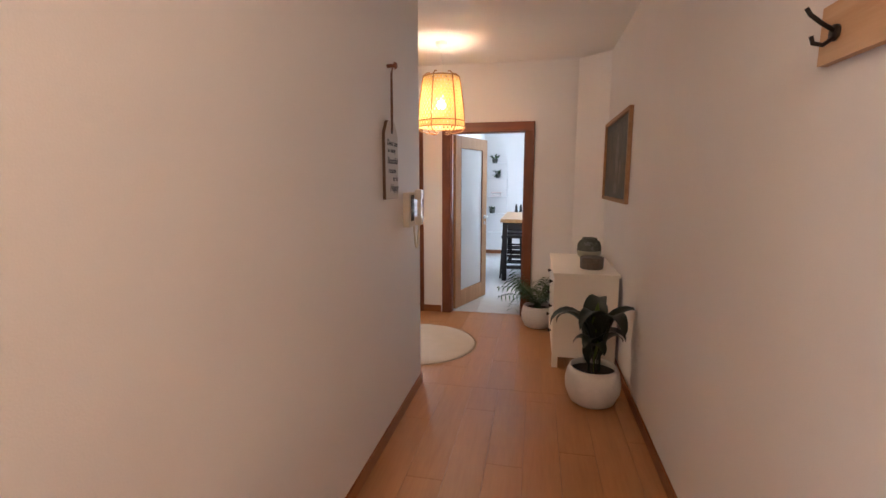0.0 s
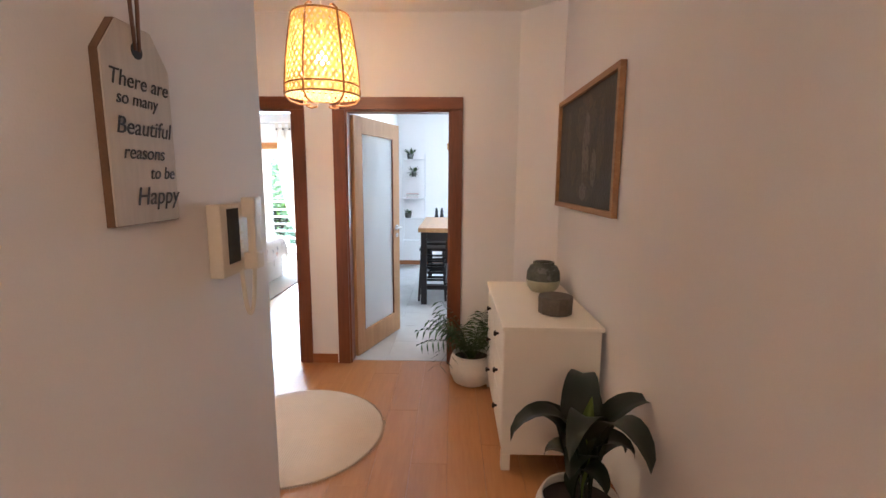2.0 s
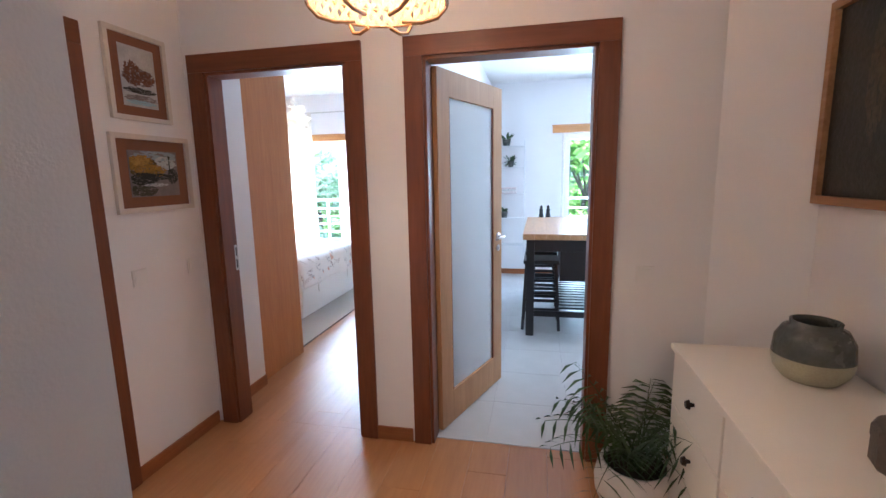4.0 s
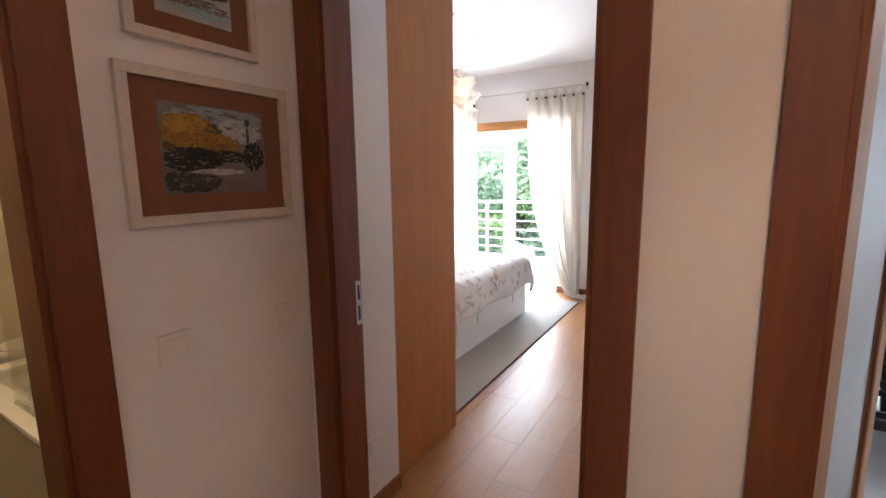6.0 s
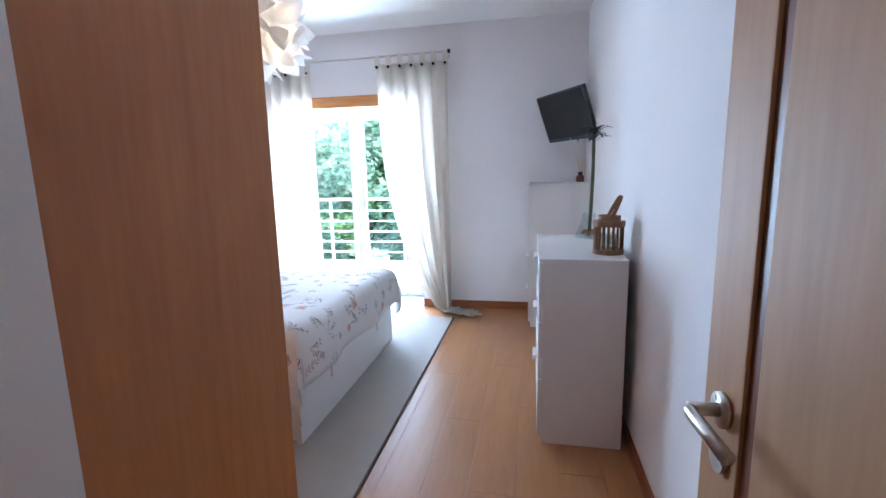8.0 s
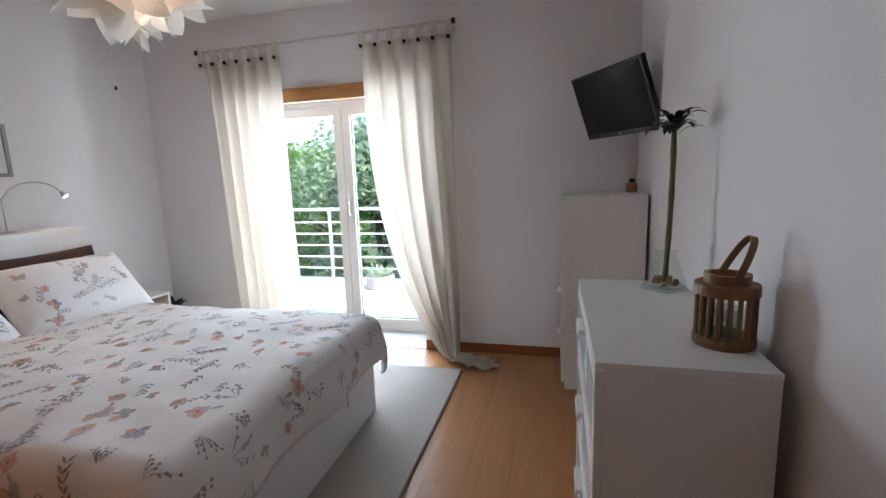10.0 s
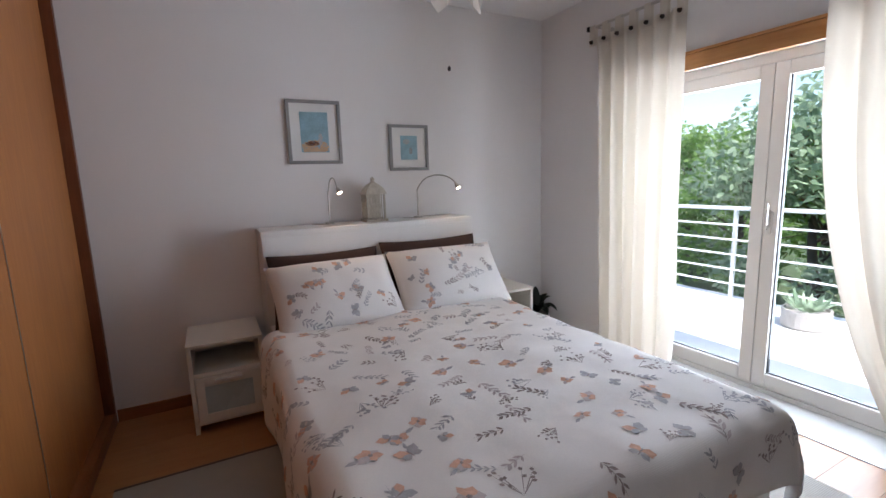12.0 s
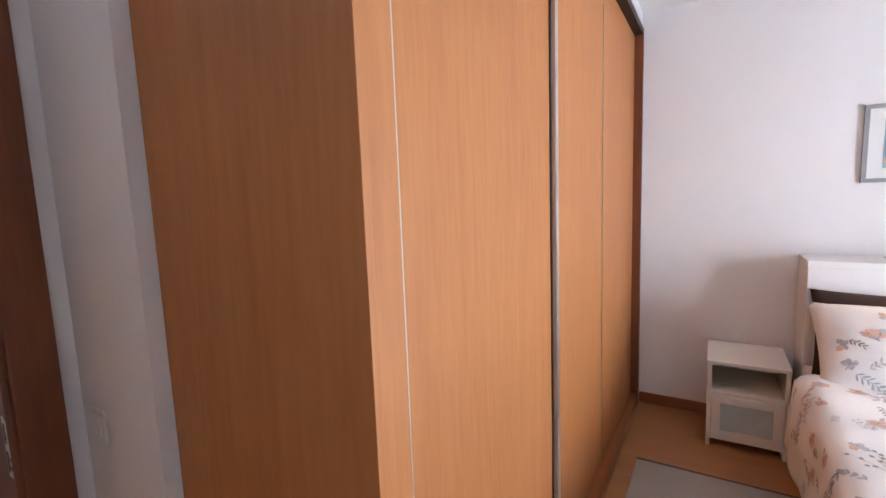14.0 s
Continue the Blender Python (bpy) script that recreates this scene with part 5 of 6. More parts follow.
part("rim", bm, M_CERAMIC, tub)
bm = bmesh.new()


def basin(u, v):
    a, b = (u - 0.5) * 2, (v - 0.5) * 2
    k = (1 - abs(a) ** 6) * (1 - abs(b) ** 6)
    return Vector((0.03 + a * 0.655, 0.43 + b * 0.36, 0.545 - 0.38 * k ** 0.5))


sheet(bm, basin, 30, 20)
part("basin", bm, M_CERAMIC, tub, smooth=True)
boxpart("end_panel", M_CERAMIC, tub, -0.72, -0.702, 0.0005, 0.865, 0.0015, 0.545)
scr = thing("shower_screen", (-1.735, 4.735, 0.576), "clear glass bath screen with a chrome post", "shower screen")
bm = bmesh.new()
rod(bm, (0, 0, 0), (0, 0, 1.36), 0.018, seg=16)
part("post", bm, M_STEEL, scr, smooth=True)
g = boxpart("pane", glass("shower_glass", 0.02, (0.99, 1.0, 0.99), 1.45, 0.96), scr, -0.52, -0.019, -0.003, 0.003, 0.012, 1.36)
boxpart("seal", M_STEEL, scr, -0.52, -0.019, -0.006, 0.006, 0.0005, 0.0118)
g2 = boxpart("pane", bpy.data.materials["shower_glass"], scr, 0.019, 0.40, -0.003, 0.003, 0.012, 1.36)


def toilet(name, m, label, cistern):
    t = thing(name, m, label, name)
    bm = bmesh.new()
    lathe(bm, [(0.0, 0.002), (0.13, 0.002), (0.12, 0.10), (0.14, 0.24), (0.185, 0.36), (0.19, 0.395), (0.15, 0.395), (0.11, 0.30), (0.0, 0.24)], 28)
    bmesh.ops.scale(bm, vec=(1.25, 1, 1), verts=bm.verts[:])
    part("bowl", bm, M_CERAMIC, t, smooth=True)
    if cistern:
        bm = bmesh.new()
        lathe(bm, [(0.0, 0.398), (0.19, 0.398), (0.195, 0.41), (0.18, 0.425), (0.0, 0.43)], 28)
        bmesh.ops.scale(bm, vec=(1.25, 1, 1), verts=bm.verts[:])
        part("lid", bm, M_CERAMIC, t, smooth=True)
        c = boxpart("cistern", M_CERAMIC, t, -0.42, -0.24, -0.19, 0.19, 0.38, 0.77, 0.025)
        boxpart("cistern_lid", M_CERAMIC, c, -0.425, -0.235, -0.2, 0.2, 0.7705, 0.80, 0.01)
        bm = bmesh.new()
        rod(bm, (-0.33, 0, 0.8005), (-0.33, 0, 0.808), 0.025, seg=20)
        part("flush_button", bm, M_STEEL, c)
    else:
        bm = bmesh.new()
        rod(bm, (-0.17, 0, 0.39), (-0.17, 0, 0.47), 0.018)
        rod(bm, (-0.17, 0, 0.46), (-0.05, 0, 0.45), 0.012)
        part("tap", bm, M_STEEL, t)
    return t


toilet("toilet", (-3.15, 5.10, 0, 0, 0, -90), "white ceramic toilet with a cistern", True)
toilet("bidet", (-3.75, 5.22, 0, 0, 0, -90), "white ceramic bidet with a chrome tap", False)
bl_ = thing("ceiling_lamp", (-2.6, 4.2, 2.53), "round lit bathroom ceiling lamp", "ceiling lamp")
bm = bmesh.new()
lathe(bm, [(0, 0), (0.08, 0.01), (0.13, 0.05), (0.14, 0.149), (0, 0.149)], 24)
part("shade", bm, glow("bath_lamp", (1.0, 0.82, 0.55), 1.2), bl_, smooth=True).visible_shadow = False

# ---- kitchen ----
isl = thing("kitchen_island", (0.54, 6.93, 0), "black kitchen island with a thick wooden top and slatted shelf", "kitchen island")
IW, ID = 0.79, 1.62
for k in range(8):
    boxpart("top_stave", wood("island_top", (0.50, 0.30, 0.15), (0.36, 0.19, 0.085), axis=1, rough=0.3, vary=0.15) if k == 0 else bpy.data.materials["island_top"], isl, IW * k / 8, IW * (k + 1) / 8 - 0.0006, 0, ID, 0.875, 0.925, 0.002)
for x in (0.03, IW - 0.10):
    for y in (0.04, ID - 0.11):
        boxpart("leg", M_BLACK, isl, x, x + 0.07, y, y + 0.07, 0, 0.8745, 0.004)
boxpart("apron", M_BLACK, isl, 0.1005, IW - 0.1005, 0.05, 0.075, 0.77, 0.8745)
boxpart("apron", M_BLACK, isl, 0.1005, IW - 0.1005, ID - 0.095, ID - 0.07, 0.77, 0.8745)
boxpart("apron", M_BLACK, isl, 0.045, 0.07, 0.1105, ID - 0.1105, 0.77, 0.8745)
boxpart("apron", M_BLACK, isl, IW - 0.07, IW - 0.045, 0.1105, ID - 0.1105, 0.77, 0.8745)
for x in (0.045, IW - 0.07):
    boxpart("rail", M_BLACK, isl, x, x + 0.025, 0.1105, ID - 0.1105, 0.18, 0.23)
for y in (0.055, ID - 0.09):
    boxpart("rail", M_BLACK, isl, 0.1005, IW - 0.1005, y, y + 0.03, 0.18, 0.23)
for k in range(14):
    y = 0.13 + k * 0.098
    boxpart("slat", M_BLACK, isl, 0.32, IW - 0.045, y, y + 0.055, 0.2305, 0.25)
    if k > 2:
        boxpart("slat", M_BLACK, isl, 0.32, IW - 0.045, y, y + 0.055, 0.47, 0.49)
boxpart("drawer_box", M_BLACK, isl, 0.32, 0.70, 0.08, 0.55, 0.50, 0.765, 0.004)


def stool(m):
    s = thing("bar_stool", m, "black wooden bar stool pushed under the island", "stool", "stools at the island")
    boxpart("seat", M_BLACK, s, -0.16, 0.16, -0.16, 0.16, 0.62, 0.655, 0.01)
    for x in (-1, 1):
        for y in (-1, 1):
            bm = bmesh.new()
            rod(bm, (x * 0.13, y * 0.13, 0.62), (x * 0.165, y * 0.165, 0), 0.022, 0.018, 4)
            part("leg", bm, M_BLACK, s)
    for z in (0.18, 0.34):
        for y in (-1, 1):
            o = 0.13 + 0.035 * (1 - z / 0.62)
            boxpart("rung", M_BLACK, s, -o, o, y * o - 0.01, y * o + 0.01, z, z + 0.03)
        for x in (-1, 1):
            boxpart("rung", M_BLACK, s, x * o - 0.01, x * o + 0.01, -o, o, z + 0.05, z + 0.08)
    return s


st = stool(pose(0.70, 7.30, 0, 0, 0, 0))
copy_thing(st, pose(0.70, 7.78, 0))
copy_thing(st, pose(0.70, 8.26, 0))

rk = thing("wire_shelf", (0.10, 9.52, 0.35), "white wire wall shelf with plants and books", "shelf")
M_WIRE = mat("white_wire", (0.70, 0.70, 0.70), 0.4, grain=0.02)
for x in (0.0, 0.37):
    bm = bmesh.new()
    for y in (0.0, -0.20):
        rod(bm, (x, y + 0.02, 0), (x, y + 0.02, 1.55), 0.005, seg=8)
    part("upright", bm, M_WIRE, rk)
shelf_z = (0.10, 0.48, 0.82, 1.18, 1.47)
for z in shelf_z:
    bm = bmesh.new()
    for j in range(9):
        y = 0.02 - 0.2 * j / 8
        rod(bm, (0, y, z), (0.37, y, z), 0.003, seg=6)
    for x in (0, 0.37):
        rod(bm, (x, 0.02, z), (x, -0.18, z), 0.004, seg=6)
    part("wire_tray", bm, M_WIRE, rk)


def herb(m, label, r=0.055, n=26, h=0.12, trail=False):
    p = thing("herb_pot", m, label, "potted plant")
    bm = bmesh.new()
    lathe(bm, [(0, 0), (r * 0.75, 0), (r, 0.09), (r * 0.92, 0.09), (r * 0.9, 0.08), (0, 0.08)], 18)
    part("pot", bm, M_VASE, p, smooth=True)
    bm = bmesh.new()
    r2 = random.Random(int(h * 1000) + n)
    for k in range(n):
        a, ln = r2.uniform(0, math.tau), r2.uniform(0.4, 1.0) * h
        b = Vector((0.02 * math.cos(a), 0.02 * math.sin(a), 0.08))
        d = Vector((math.cos(a) * 0.6, math.sin(a) * 0.6, r2.uniform(-0.5 if trail else 0.3, 1.0))).normalized()
        t = b + d * ln
        s_ = d.cross(Vector((0.1, 0.2, 1))).normalized() * ln * 0.17
        m_ = (b + t * 1.4) / 2.4
        bm.faces.new([bm.verts.new(q) for q in (b, m_ + s_, t, m_ - s_)])
    part("leaves", bm, M_LEAFP, p)
    return p


herb((0.22, 9.44, 0.355 + 1.47), "leafy green herb in a dark pot", 0.06, 30, 0.13)
herb((0.28, 9.44, 0.355 + 1.18), "small trailing plant in a dark pot", 0.045, 26, 0.13, True)
herb((0.18, 9.44, 0.355 + 0.48), "dark potted plant on the lower shelf", 0.065, 24, 0.10)
for k, (c, h) in enumerate((((0.35, 0.05, 0.05), 0.022), ((0.75, 0.72, 0.68), 0.018), ((0.05, 0.05, 0.06), 0.02), ((0.45, 0.12, 0.08), 0.016))):
    z = 0.355 + 0.82 + sum((0.022, 0.018, 0.02, 0.016)[:k]) + 0.0005 * k
    bk = thing("book", (0.26, 9.44, z), "thin book lying in a pile on the wire shelf", "book", "books on the wire shelf")
    boxpart("cover", mat("book_cover", c, 0.5), bk, -0.10, 0.10, -0.07, 0.07, 0, h, 0.002)
    boxpart("pages", P_WMAT, bk, -0.097, 0.102, -0.071, 0.066, 0.003, h - 0.003)
for x, y in ((0.70, 8.50), (0.78, 8.52)):
    ml = thing("pepper_mill", (x, y, 0.926), "small dark mill standing on the island", "mill", "mills on the island")
    bm = bmesh.new()
    lathe(bm, [(0, 0), (0.03, 0), (0.03, 0.02), (0.02, 0.06), (0.026, 0.09), (0.014, 0.105), (0.02, 0.125), (0.0, 0.145)], 18)
    part("body", bm, M_BLACK, ml, smooth=True)
cb = thing("kitchen_cabinet", (1.0, 5.352, 0), "wooden base cabinet with a dark worktop", "cabinet")
boxpart("body", M_WARD, cb, 0, 0.60, 0, 0.58, 0.08, 0.86, 0.003)
boxpart("plinth", M_BLACK, cb, 0.03, 0.60, 0.0, 0.54, 0, 0.0795)
boxpart("worktop", mat("dark_stone", (0.05, 0.05, 0.055), 0.25, grain=0.3, scale=50), cb, -0.012, 0.61, 0, 0.60, 0.8605, 0.90, 0.004)
boxpart("door", M_DOOR, cb, 0.004, 0.596, 0.5805, 0.598, 0.085, 0.855, 0.003)
kcl = thing("ceiling_lamp", (1.9, 7.2, 2.60), "round lit kitchen ceiling lamp", "ceiling lamp")
bm = bmesh.new()
lathe(bm, [(0, 0), (0.12, 0.005), (0.17, 0.03), (0.175, 0.079), (0, 0.079)], 28)
part("shade", bm, glow("kitchen_lamp", (0.95, 0.97, 1.0), 2), kcl, smooth=True).visible_shadow = False

# ---- bedroom small things ----
lan = thing("decorative_lantern", (-3.97, 7.93, 1.111), "cream weathered wooden cage lantern on the headboard", "lantern")
M_CAGE = mat("weathered_cream_wood", (0.60, 0.55, 0.45), 0.8, grain=0.2, scale=30, bump=0.4)
boxpart("base", M_CAGE, lan, -0.07, 0.07, -0.08, 0.08, 0, 0.018, 0.003)
for x in (-0.058, 0.046):
    for y in (-0.068, 0.056):
        boxpart("corner_post", M_CAGE, lan, x, x + 0.012, y, y + 0.012, 0.0185, 0.19)
for k in range(5):
    y = -0.045 + 0.0205 * k
    boxpart("bar", M_CAGE, lan, 0.052, 0.056, y, y + 0.006, 0.0185, 0.19)
boxpart("back", M_CAGE, lan, -0.052, -0.048, -0.055, 0.055, 0.0185, 0.19)
bm = bmesh.new()
hpts = [(0.0, 0.055), (0.03, 0.09), (0.036, 0.115), (0.02, 0.128), (0.0, 0.115), (-0.02, 0.128), (-0.036, 0.115), (-0.03, 0.09)]
fa = [bm.verts.new((0.0575, y, z)) for y, z in hpts]
fb = [bm.verts.new((0.062, y, z)) for y, z in hpts]
bm.faces.new(fa[::-1]), bm.faces.new(fb)
for k in range(8):
    bm.faces.new((fa[k], fa[(k + 1) % 8], fb[(k + 1) % 8], fb[k]))
part("heart", bm, M_CAGE, lan, "small heart ornament")
bm = bmesh.new()
lathe(bm, [(0.105, 0.1905), (0.10, 0.20), (0.085, 0.225), (0.05, 0.255), (0.018, 0.27), (0.012, 0.285), (0.018, 0.295), (0.0, 0.31)], 4)
bmesh.ops.rotate(bm, matrix=Matrix.Rotation(radians(45), 3, "Z"), verts=bm.verts[:], cent=(0, 0, 0))
part("roof", bm, M_CAGE, lan)
pt3 = pot("potted_plant", (-3.90, 9.32, 0), 0.13, 0.22, "leafy dark green plant behind the bedside cabinet")
for i in range(16):
    lf = part("leaf", blade(rl_.uniform(0.2, 0.34), rl_.uniform(0.035, 0.06), rl_.uniform(1.0, 2.4)), M_LEAFD, pt3, smooth=True)
    lf.matrix_basis = pose(0, 0, 0.17, 0, 0, i * 137.5) @ pose(0, 0, 0, -rl_.uniform(0, 16), 0, 0)

wl = thing("bamboo_lantern", pose(-0.228, 7.49, 0.9185) @ Matrix.Scale(0.80, 4), "bamboo lantern with upright slats and a bent handle", "lantern")
M_BAM2 = wood("brown_bamboo", (0.27, 0.14, 0.065), (0.17, 0.08, 0.035), axis=2, rough=0.5, vary=0.2)
bm = bmesh.new()
lathe(bm, [(0, 0), (0.088, 0), (0.09, 0.004), (0.09, 0.026), (0.084, 0.03), (0, 0.03)], 28)
part("base", bm, M_BAM2, wl)
for z, r in ((0.165, 0.092), (0.20, 0.066)):
    bm = bmesh.new()
    lathe(bm, [(r - 0.014, z), (r, z), (r, z + 0.03), (r - 0.014, z + 0.03), (r - 0.014, z)], 28)
    part("hoop", bm, M_BAM2, wl)
bm = bmesh.new()
lathe(bm, [(0.052, 0.196), (0.09, 0.196), (0.09, 0.199), (0.052, 0.199), (0.052, 0.196)], 28)
part("collar", bm, M_BAM2, wl)
for k in range(18):
    a = k * math.tau / 18
    bm = bmesh.new()
    rod(bm, (0.08 * math.cos(a), 0.08 * math.sin(a), 0.0305), (0.08 * math.cos(a), 0.08 * math.sin(a), 0.1648), 0.0075, seg=6)
    part("slat", bm, M_BAM2, wl)
bm = bmesh.new()
lathe(bm, [(0, 0.031), (0.045, 0.031), (0.045, 0.12), (0.042, 0.12), (0.042, 0.034), (0, 0.034)], 24)
part("candle_glass", bm, glass("candle_glass", 0.0, (0.95, 1, 0.98)), wl, "clear candle glass")
bm = bmesh.new()
for j in range(20):
    qs = []
    for u in (j / 20, (j + 1) / 20):
        a = math.pi * u
        c = Vector((0.03 - 0.0 + 0.012 * math.sin(a), 0.066 * math.cos(a), 0.21 + 0.135 * math.sin(a)))
        c.x += 0.05 * math.sin(a) - 0.03
        qs += [bm.verts.new(c + Vector((-0.010, 0, 0.003))), bm.verts.new(c + Vector((0.010, 0, -0.003)))]
    bm.faces.new((qs[0], qs[1], qs[3], qs[2]))
bmesh.ops.remove_doubles(bm, verts=bm.verts[:], dist=0.0002)
solid(part("handle", bm, M_BAM2, wl), 0.005)

bv = thing("bamboo_vase", (-0.25, 8.05, 0.9185), "lucky bamboo stalk in a flared clear glass vase", "vase")
bm = bmesh.new()
lathe(bm, [(0, 0), (0.085, 0), (0.083, 0.01), (0.05, 0.10), (0.038, 0.15), (0.035, 0.15), (0.047, 0.10), (0.078, 0.012), (0, 0.012)], 4)
part("glass_body", bm, glass("vase_glass", 0.0, (0.97, 1, 0.99), 1.45, 0.97), bv, "clear glass")
bm = bmesh.new()
r5 = random.Random(5)
for k in range(40):
    a, r = r5.uniform(0, math.tau), 0.045 * math.sqrt(r5.random())
    gq = bmesh.ops.create_icosphere(bm, subdivisions=1, radius=r5.uniform(0.006, 0.010))
    bmesh.ops.translate(bm, verts=gq["verts"], vec=(r * math.cos(a), r * math.sin(a), r5.uniform(0.02, 0.045)))
tagged(part("pebbles", bm, mat("amber_pebbles", (0.45, 0.22, 0.06), 0.3, grain=0.3, scale=50), bv), kind="stuff")
bm = bmesh.new()
tube(bm, [(0.012 * math.sin(u * 2), 0.01 * u, 0.03 + 0.56 * u) for u in [k / 14 for k in range(15)]], lambda u: 0.0098 + 0.0013 * (int(u * 14) % 4 == 0), 10)
part("stalk", bm, mat("bamboo_green", (0.10, 0.13, 0.035), 0.4, grain=0.25, scale=20), bv, smooth=True)
for i in range(28):
    lf = part("leaf", blade(rl_.uniform(0.085, 0.145), rl_.uniform(0.012, 0.019), rl_.uniform(1.5, 2.6), 0.2, 6), M_LEAFD, bv, smooth=True)
    lf.matrix_basis = pose(0.011, 0.01, 0.55 + 0.05 * rl_.random(), 0, 0, i * 137.5) @ pose(0, 0, 0, -rl_.uniform(10, 45), 0, 0)

df = thing("reed_diffuser", (-0.18, 9.36, 1.2305), "small amber reed diffuser with a dark cap", "diffuser")
bm = bmesh.new()
lathe(bm, [(0, 0), (0.03, 0), (0.032, 0.004), (0.032, 0.05), (0.015, 0.062), (0, 0.062)], 20)
part("bottle", bm, mat("amber_glass", (0.30, 0.12, 0.07), 0.15), df, smooth=True)
boxpart("bottle_label", mat("pink_label", (0.50, 0.30, 0.26), 0.7), df, -0.034, -0.0325, -0.018, 0.018, 0.01, 0.045)
bm = bmesh.new()
lathe(bm, [(0, 0.0625), (0.019, 0.0625), (0.019, 0.085), (0, 0.085)], 18)
part("cap", bm, M_BLACK, df)
for k in range(6):
    a = k * math.tau / 6
    bm = bmesh.new()
    rod(bm, (0.005 * math.cos(a), 0.005 * math.sin(a), 0.086), (0.045 * math.cos(a), 0.045 * math.sin(a), 0.20), 0.0016, seg=6)
    part("reed", bm, M_BAMB, df)

# ---- balcony ----
structure("balcony_floor", [(-5.2, 5.0, OUT + 0.002, 12.1, -0.25, -0.03)], mat("pale_balcony_tile", (0.80, 0.79, 0.77), 0.5, grain=0.04, scale=3), "pale tiled balcony floor", "balcony")
rail = thing("balcony_railing", (0, 12.0, -0.03), "white metal balcony railing with horizontal bars", "railing")
M_RAIL = mat("white_metal", (0.75, 0.75, 0.74), 0.4, grain=0.03)
for k in range(9):
    x = -5.0 + 1.22 * k
    boxpart("post", M_RAIL, rail, x - 0.018, x + 0.018, -0.018, 0.018, 0, 0.98)
boxpart("handrail", M_RAIL, rail, -5.15, 4.95, -0.03, 0.03, 0.9805, 1.02, 0.008)
for k in range(5):
    bm = bmesh.new()
    rod(bm, (-5.15, -0.03, 0.16 + 0.165 * k), (4.95, -0.03, 0.16 + 0.165 * k), 0.011, seg=8)
    part("bar", bm, M_RAIL, rail)
for x, y in ((-2.87, 11.55),):
    bp_ = thing("balcony_planter", (x, y, -0.03), "round grey planter with a pale green plant on the balcony", "potted plant", "planters on the balcony")
    bm = bmesh.new()
    lathe(bm, [(0, 0), (0.17, 0), (0.185, 0.02), (0.185, 0.17), (0.165, 0.17), (0.16, 0.15), (0, 0.15)], 28)
    part("pot", bm, mat("grey_stone_pot", (0.42, 0.38, 0.36), 0.8, grain=0.1, scale=30, bump=0.3), bp_)
    bm = bmesh.new()
    for k in range(70):
        a, ln = rl_.uniform(0, math.tau), rl_.uniform(0.08, 0.22)
        b = Vector((0.08 * math.cos(a), 0.08 * math.sin(a), 0.15))
        d = Vector((math.cos(a) * 0.7, math.sin(a) * 0.7, rl_.uniform(0.3, 1.2))).normalized()
        s_ = d.cross(Vector((0.1, 0.2, 1))).normalized() * 0.02
        bm.faces.new([bm.verts.new(q) for q in (b, b + d * ln * .5 + s_, b + d * ln, b + d * ln * .5 - s_)])
    part("leaves", bm, M_LEAFG, bp_)

# ---- ground and trees ----
bm = bmesh.new()
bmesh.ops.create_grid(bm, x_segments=8, y_segments=8, size=900)
bmesh.ops.translate(bm, verts=bm.verts[:], vec=(0, 0, -3.3))
tagged(new("ground", mesh_of("ground", bm, mat("grass_ground", (0.07, 0.11, 0.03), 0.95, grain=0.4, scale=0.5, bump=0.6, fine=6))), "green grassy ground below the house", "ground", kind="structure")
structure("building_base", [(-4.6, 4.5, -1.3, OUT, -3.31, -0.16)], M_WALL, "white rendered lower storey", "wall")


def tree(m, h, cr, leaf_m, seed, n=5200, label="leafy green tree beyond the balcony"):
    t = thing("tree", m, label, "tree", "trees beyond the balcony")
    r = random.Random(seed)
    bm = bmesh.new()
    tube(bm, [(0.15 * math.sin(k * 0.8), 0.1 * math.cos(k), h * 0.75 * k / 9) for k in range(10)], lambda u: 0.17 * (1 - 0.75 * u), 9)
    part("trunk", bm, M_BARK, t, smooth=True)
    clumps = []
    for k in range(16):
        a, zz = k * 2.4 + r.uniform(-.4, .4), h * r.uniform(0.28, 0.97)
        rad = cr * (0.35 + 0.65 * math.sin(math.pi * min(1, zz / h) ** 0.9)) * r.uniform(0.5, 1.0)
        tip_ = Vector((rad * math.cos(a), rad * math.sin(a), zz))
        clumps.append((tip_, cr * r.uniform(0.28, 0.48)))
        b = Vector((0, 0, min(zz * 0.75, h * 0.6)))
        bm = bmesh.new()
        tube(bm, [b, b.lerp(tip_, 0.5) + Vector((0, 0, 0.15)), tip_], lambda u: 0.05 * (1 - 0.8 * u), 6)
        part("limb", bm, M_BARK, t)
    clumps.append((Vector((0, 0, h * 0.9)), cr * 0.5))
    V, F = [], []
    for k in range(n):
        c, cr_ = clumps[k % len(clumps)]
        d = Vector((r.gauss(0, 1), r.gauss(0, 1), r.gauss(0, 0.8))).normalized() * cr_ * r.random() ** 0.45
        p = c + d
        u = Vector((r.gauss(0, 1), r.gauss(0, 1), r.gauss(0, 0.6))).normalized()
        v = u.cross(Vector((r.random(), r.random(), r.random()))).normalized()
        s_ = r.uniform(0.09, 0.18)
        i = len(V)
        V += [p - u * s_, p + v * s_ * 0.5, p + u * s_, p - v * s_ * 0.5]
        F.append((i, i + 1, i + 2, i + 3))
    me = bpy.data.meshes.new("crown")
    me.from_pydata([tuple(q) for q in V], [], F)
    me.materials.append(leaf_m)
    ob = new("crown", me)
    ob.parent = t
    return t


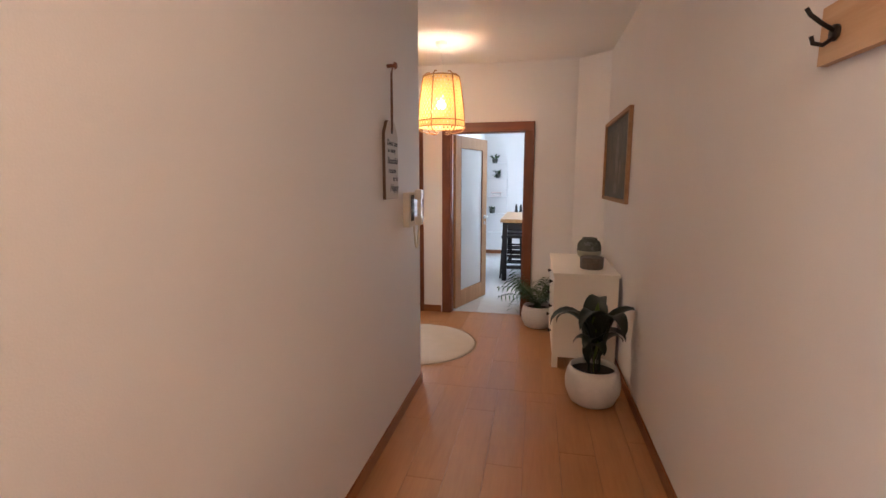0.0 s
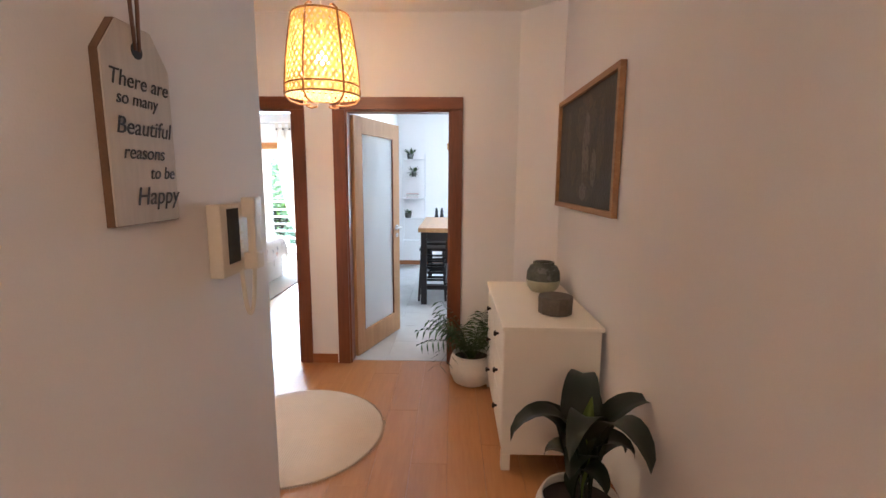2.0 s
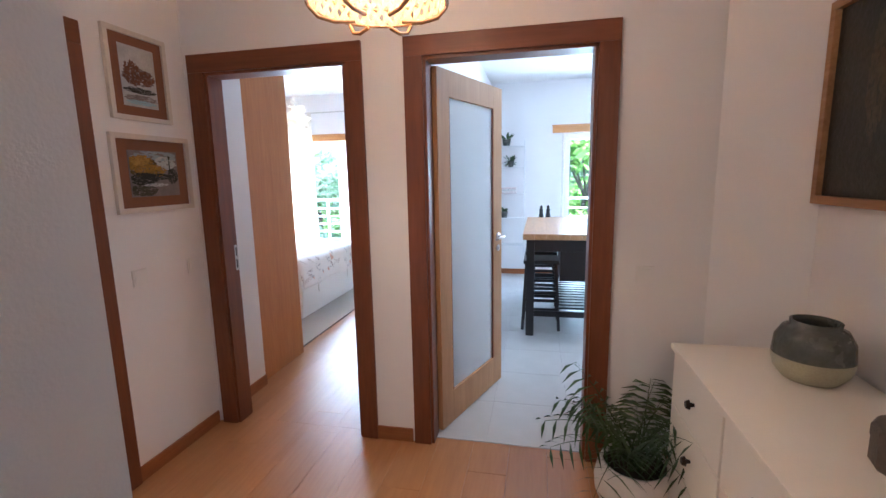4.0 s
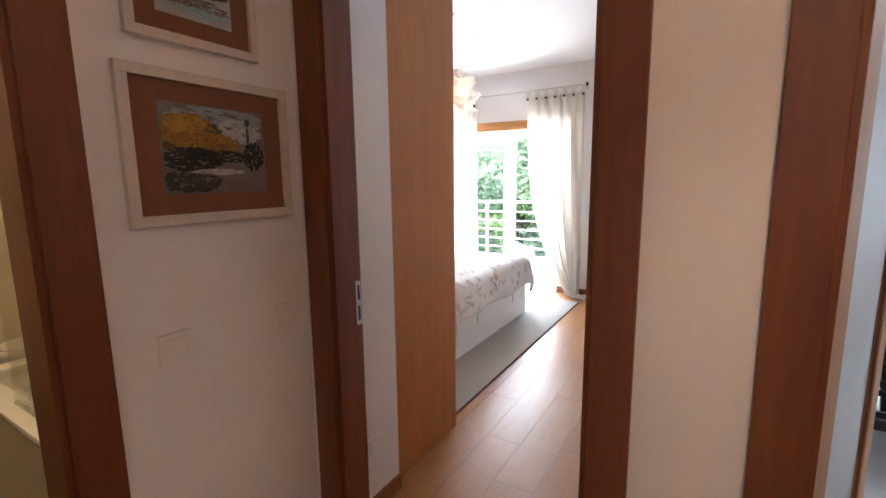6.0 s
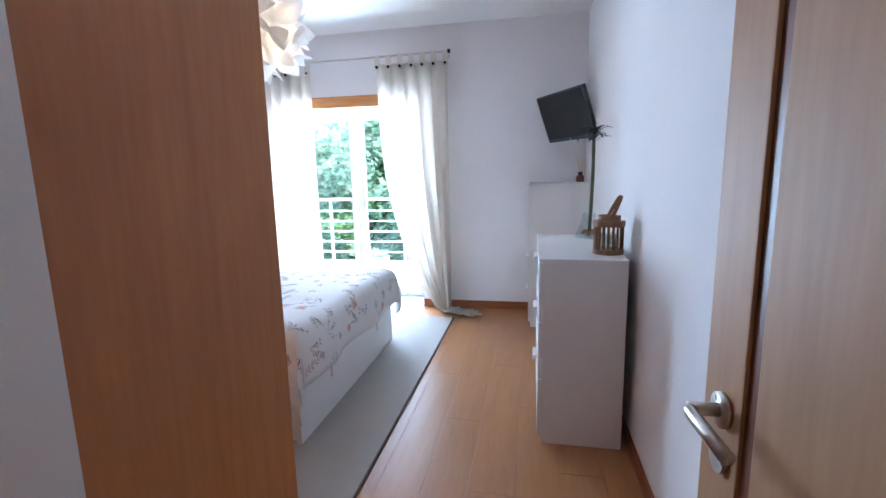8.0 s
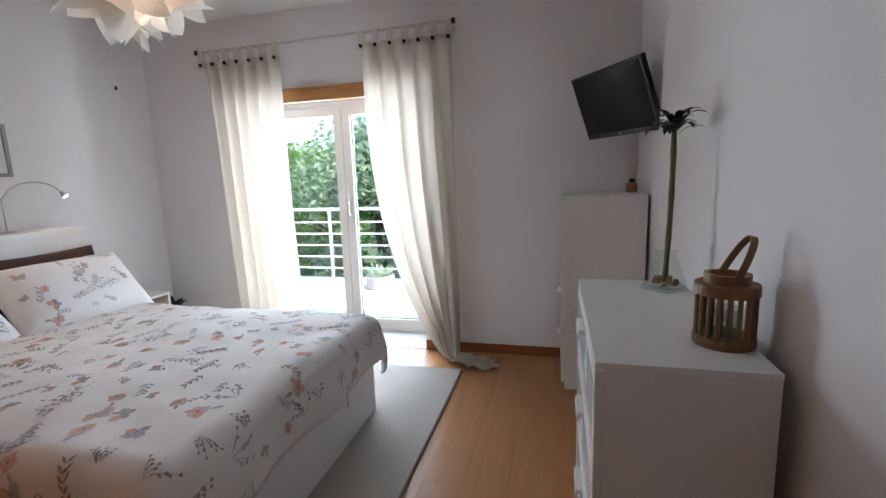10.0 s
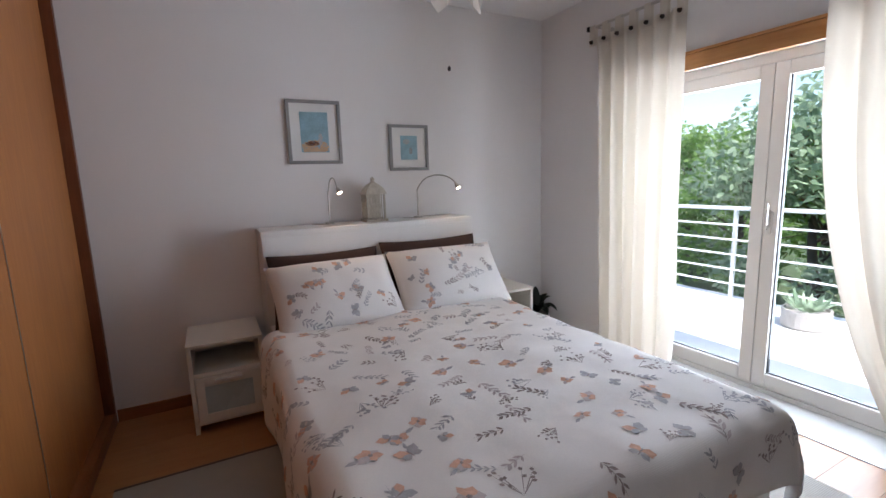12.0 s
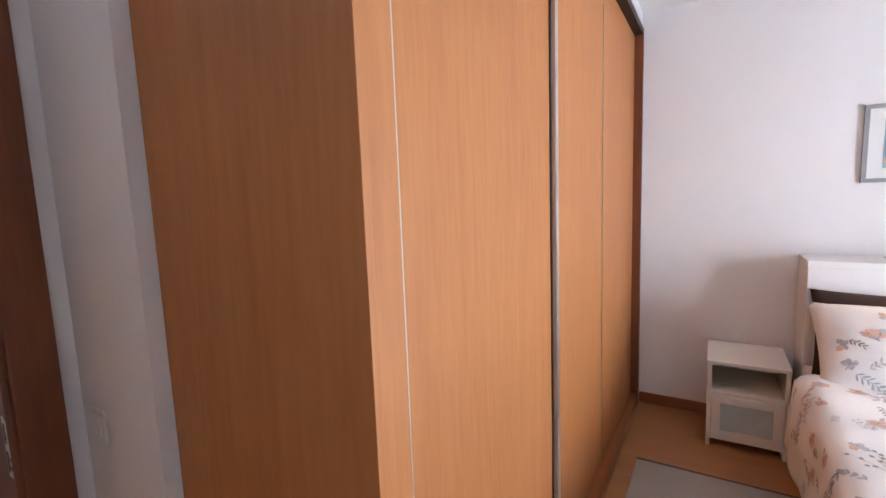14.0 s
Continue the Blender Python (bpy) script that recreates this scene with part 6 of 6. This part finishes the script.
ta = tree((-2.0, 19.0, -3.3), 7.6, 2.6, M_LEAFT, 1)
tb = tree((-6.5, 20.5, -3.3), 6.8, 2.7, M_LEAFG, 2, label="grey-green leafy tree beyond the balcony")
tc_ = tree((2.2, 18.5, -3.3), 6.4, 2.5, M_LEAFT, 3)
rt = random.Random(12)
for i in range(26):
    src = (ta, tb, tc_)[i % 3]
    x, y = -26 + 46 * ((i * 0.618) % 1.0), 21 + 15 * ((i * 0.755) % 1.0)
    s_ = 0.72 + 0.4 * rt.random() + (y - 21) * 0.015
    nt_ = copy_thing(src, pose(x, y, -3.3, 0, 0, rt.uniform(0, 360)))
    nt_.scale = (s_, s_, s_)

# ---- floor planks and tiles ----
PW, PL = 0.192, 1.28
bm = bmesh.new()
box(bm, 0.0006, PW - 0.0006, 0.0006, PL - 0.0006, -0.0118, 0.0, 0.0012)
plank_me = mesh_of("plank", bm, M_FLOOR)
cut = {}


def plank(x, y, w, ln):
    key = (round(w, 3), round(ln, 3))
    if key == (PW, PL):
        me = plank_me
    else:
        if key not in cut:
            b2 = bmesh.new()
            box(b2, 0.0006, w - 0.0006, 0.0006, ln - 0.0006, -0.0118, 0.0, 0.0012)
            cut[key] = mesh_of("plank", b2, M_FLOOR)
        me = cut[key]
    ob = new("plank", me)
    ob.parent = floor
    ob.location = (x, y, 0)


def lay(x0, x1, y0, y1, shift):
    x, row = x0, 0
    while x < x1 - 0.01:
        w = min(PW, x1 - x)
        y = y0 - ((row * 0.43 + shift) % 1.0) * PL
        while y < y1 - 0.01:
            a, b = max(y, y0), min(y + PL, y1)
            if b - a > 0.02:
                plank(x, a, w, b - a)
            y += PL
        x += PW
        row += 1


lay(0.245, EAST, -0.80, 3.41, 0.1)
lay(-1.19, EAST, 3.41, NW + 0.055, 0.3)
lay(-1.235, -0.12, NW + 0.055, 6.285, 0.6)
lay(-4.11, -0.12, 6.285, BED_N - 0.01, 0.2)
bm = bmesh.new()
box(bm, 0.0008, 0.4492, 0.0008, 0.4492, -0.0058, 0.0, 0.001)
tile_me = mesh_of("tile", bm, M_TILE)
for i in range(9):
    for j in range(10):
        ob = new("tile", tile_me)
        ob.parent = kfloor
        ob.location = (-0.04 + i * 0.45, NB - 0.05 + j * 0.45, 0)
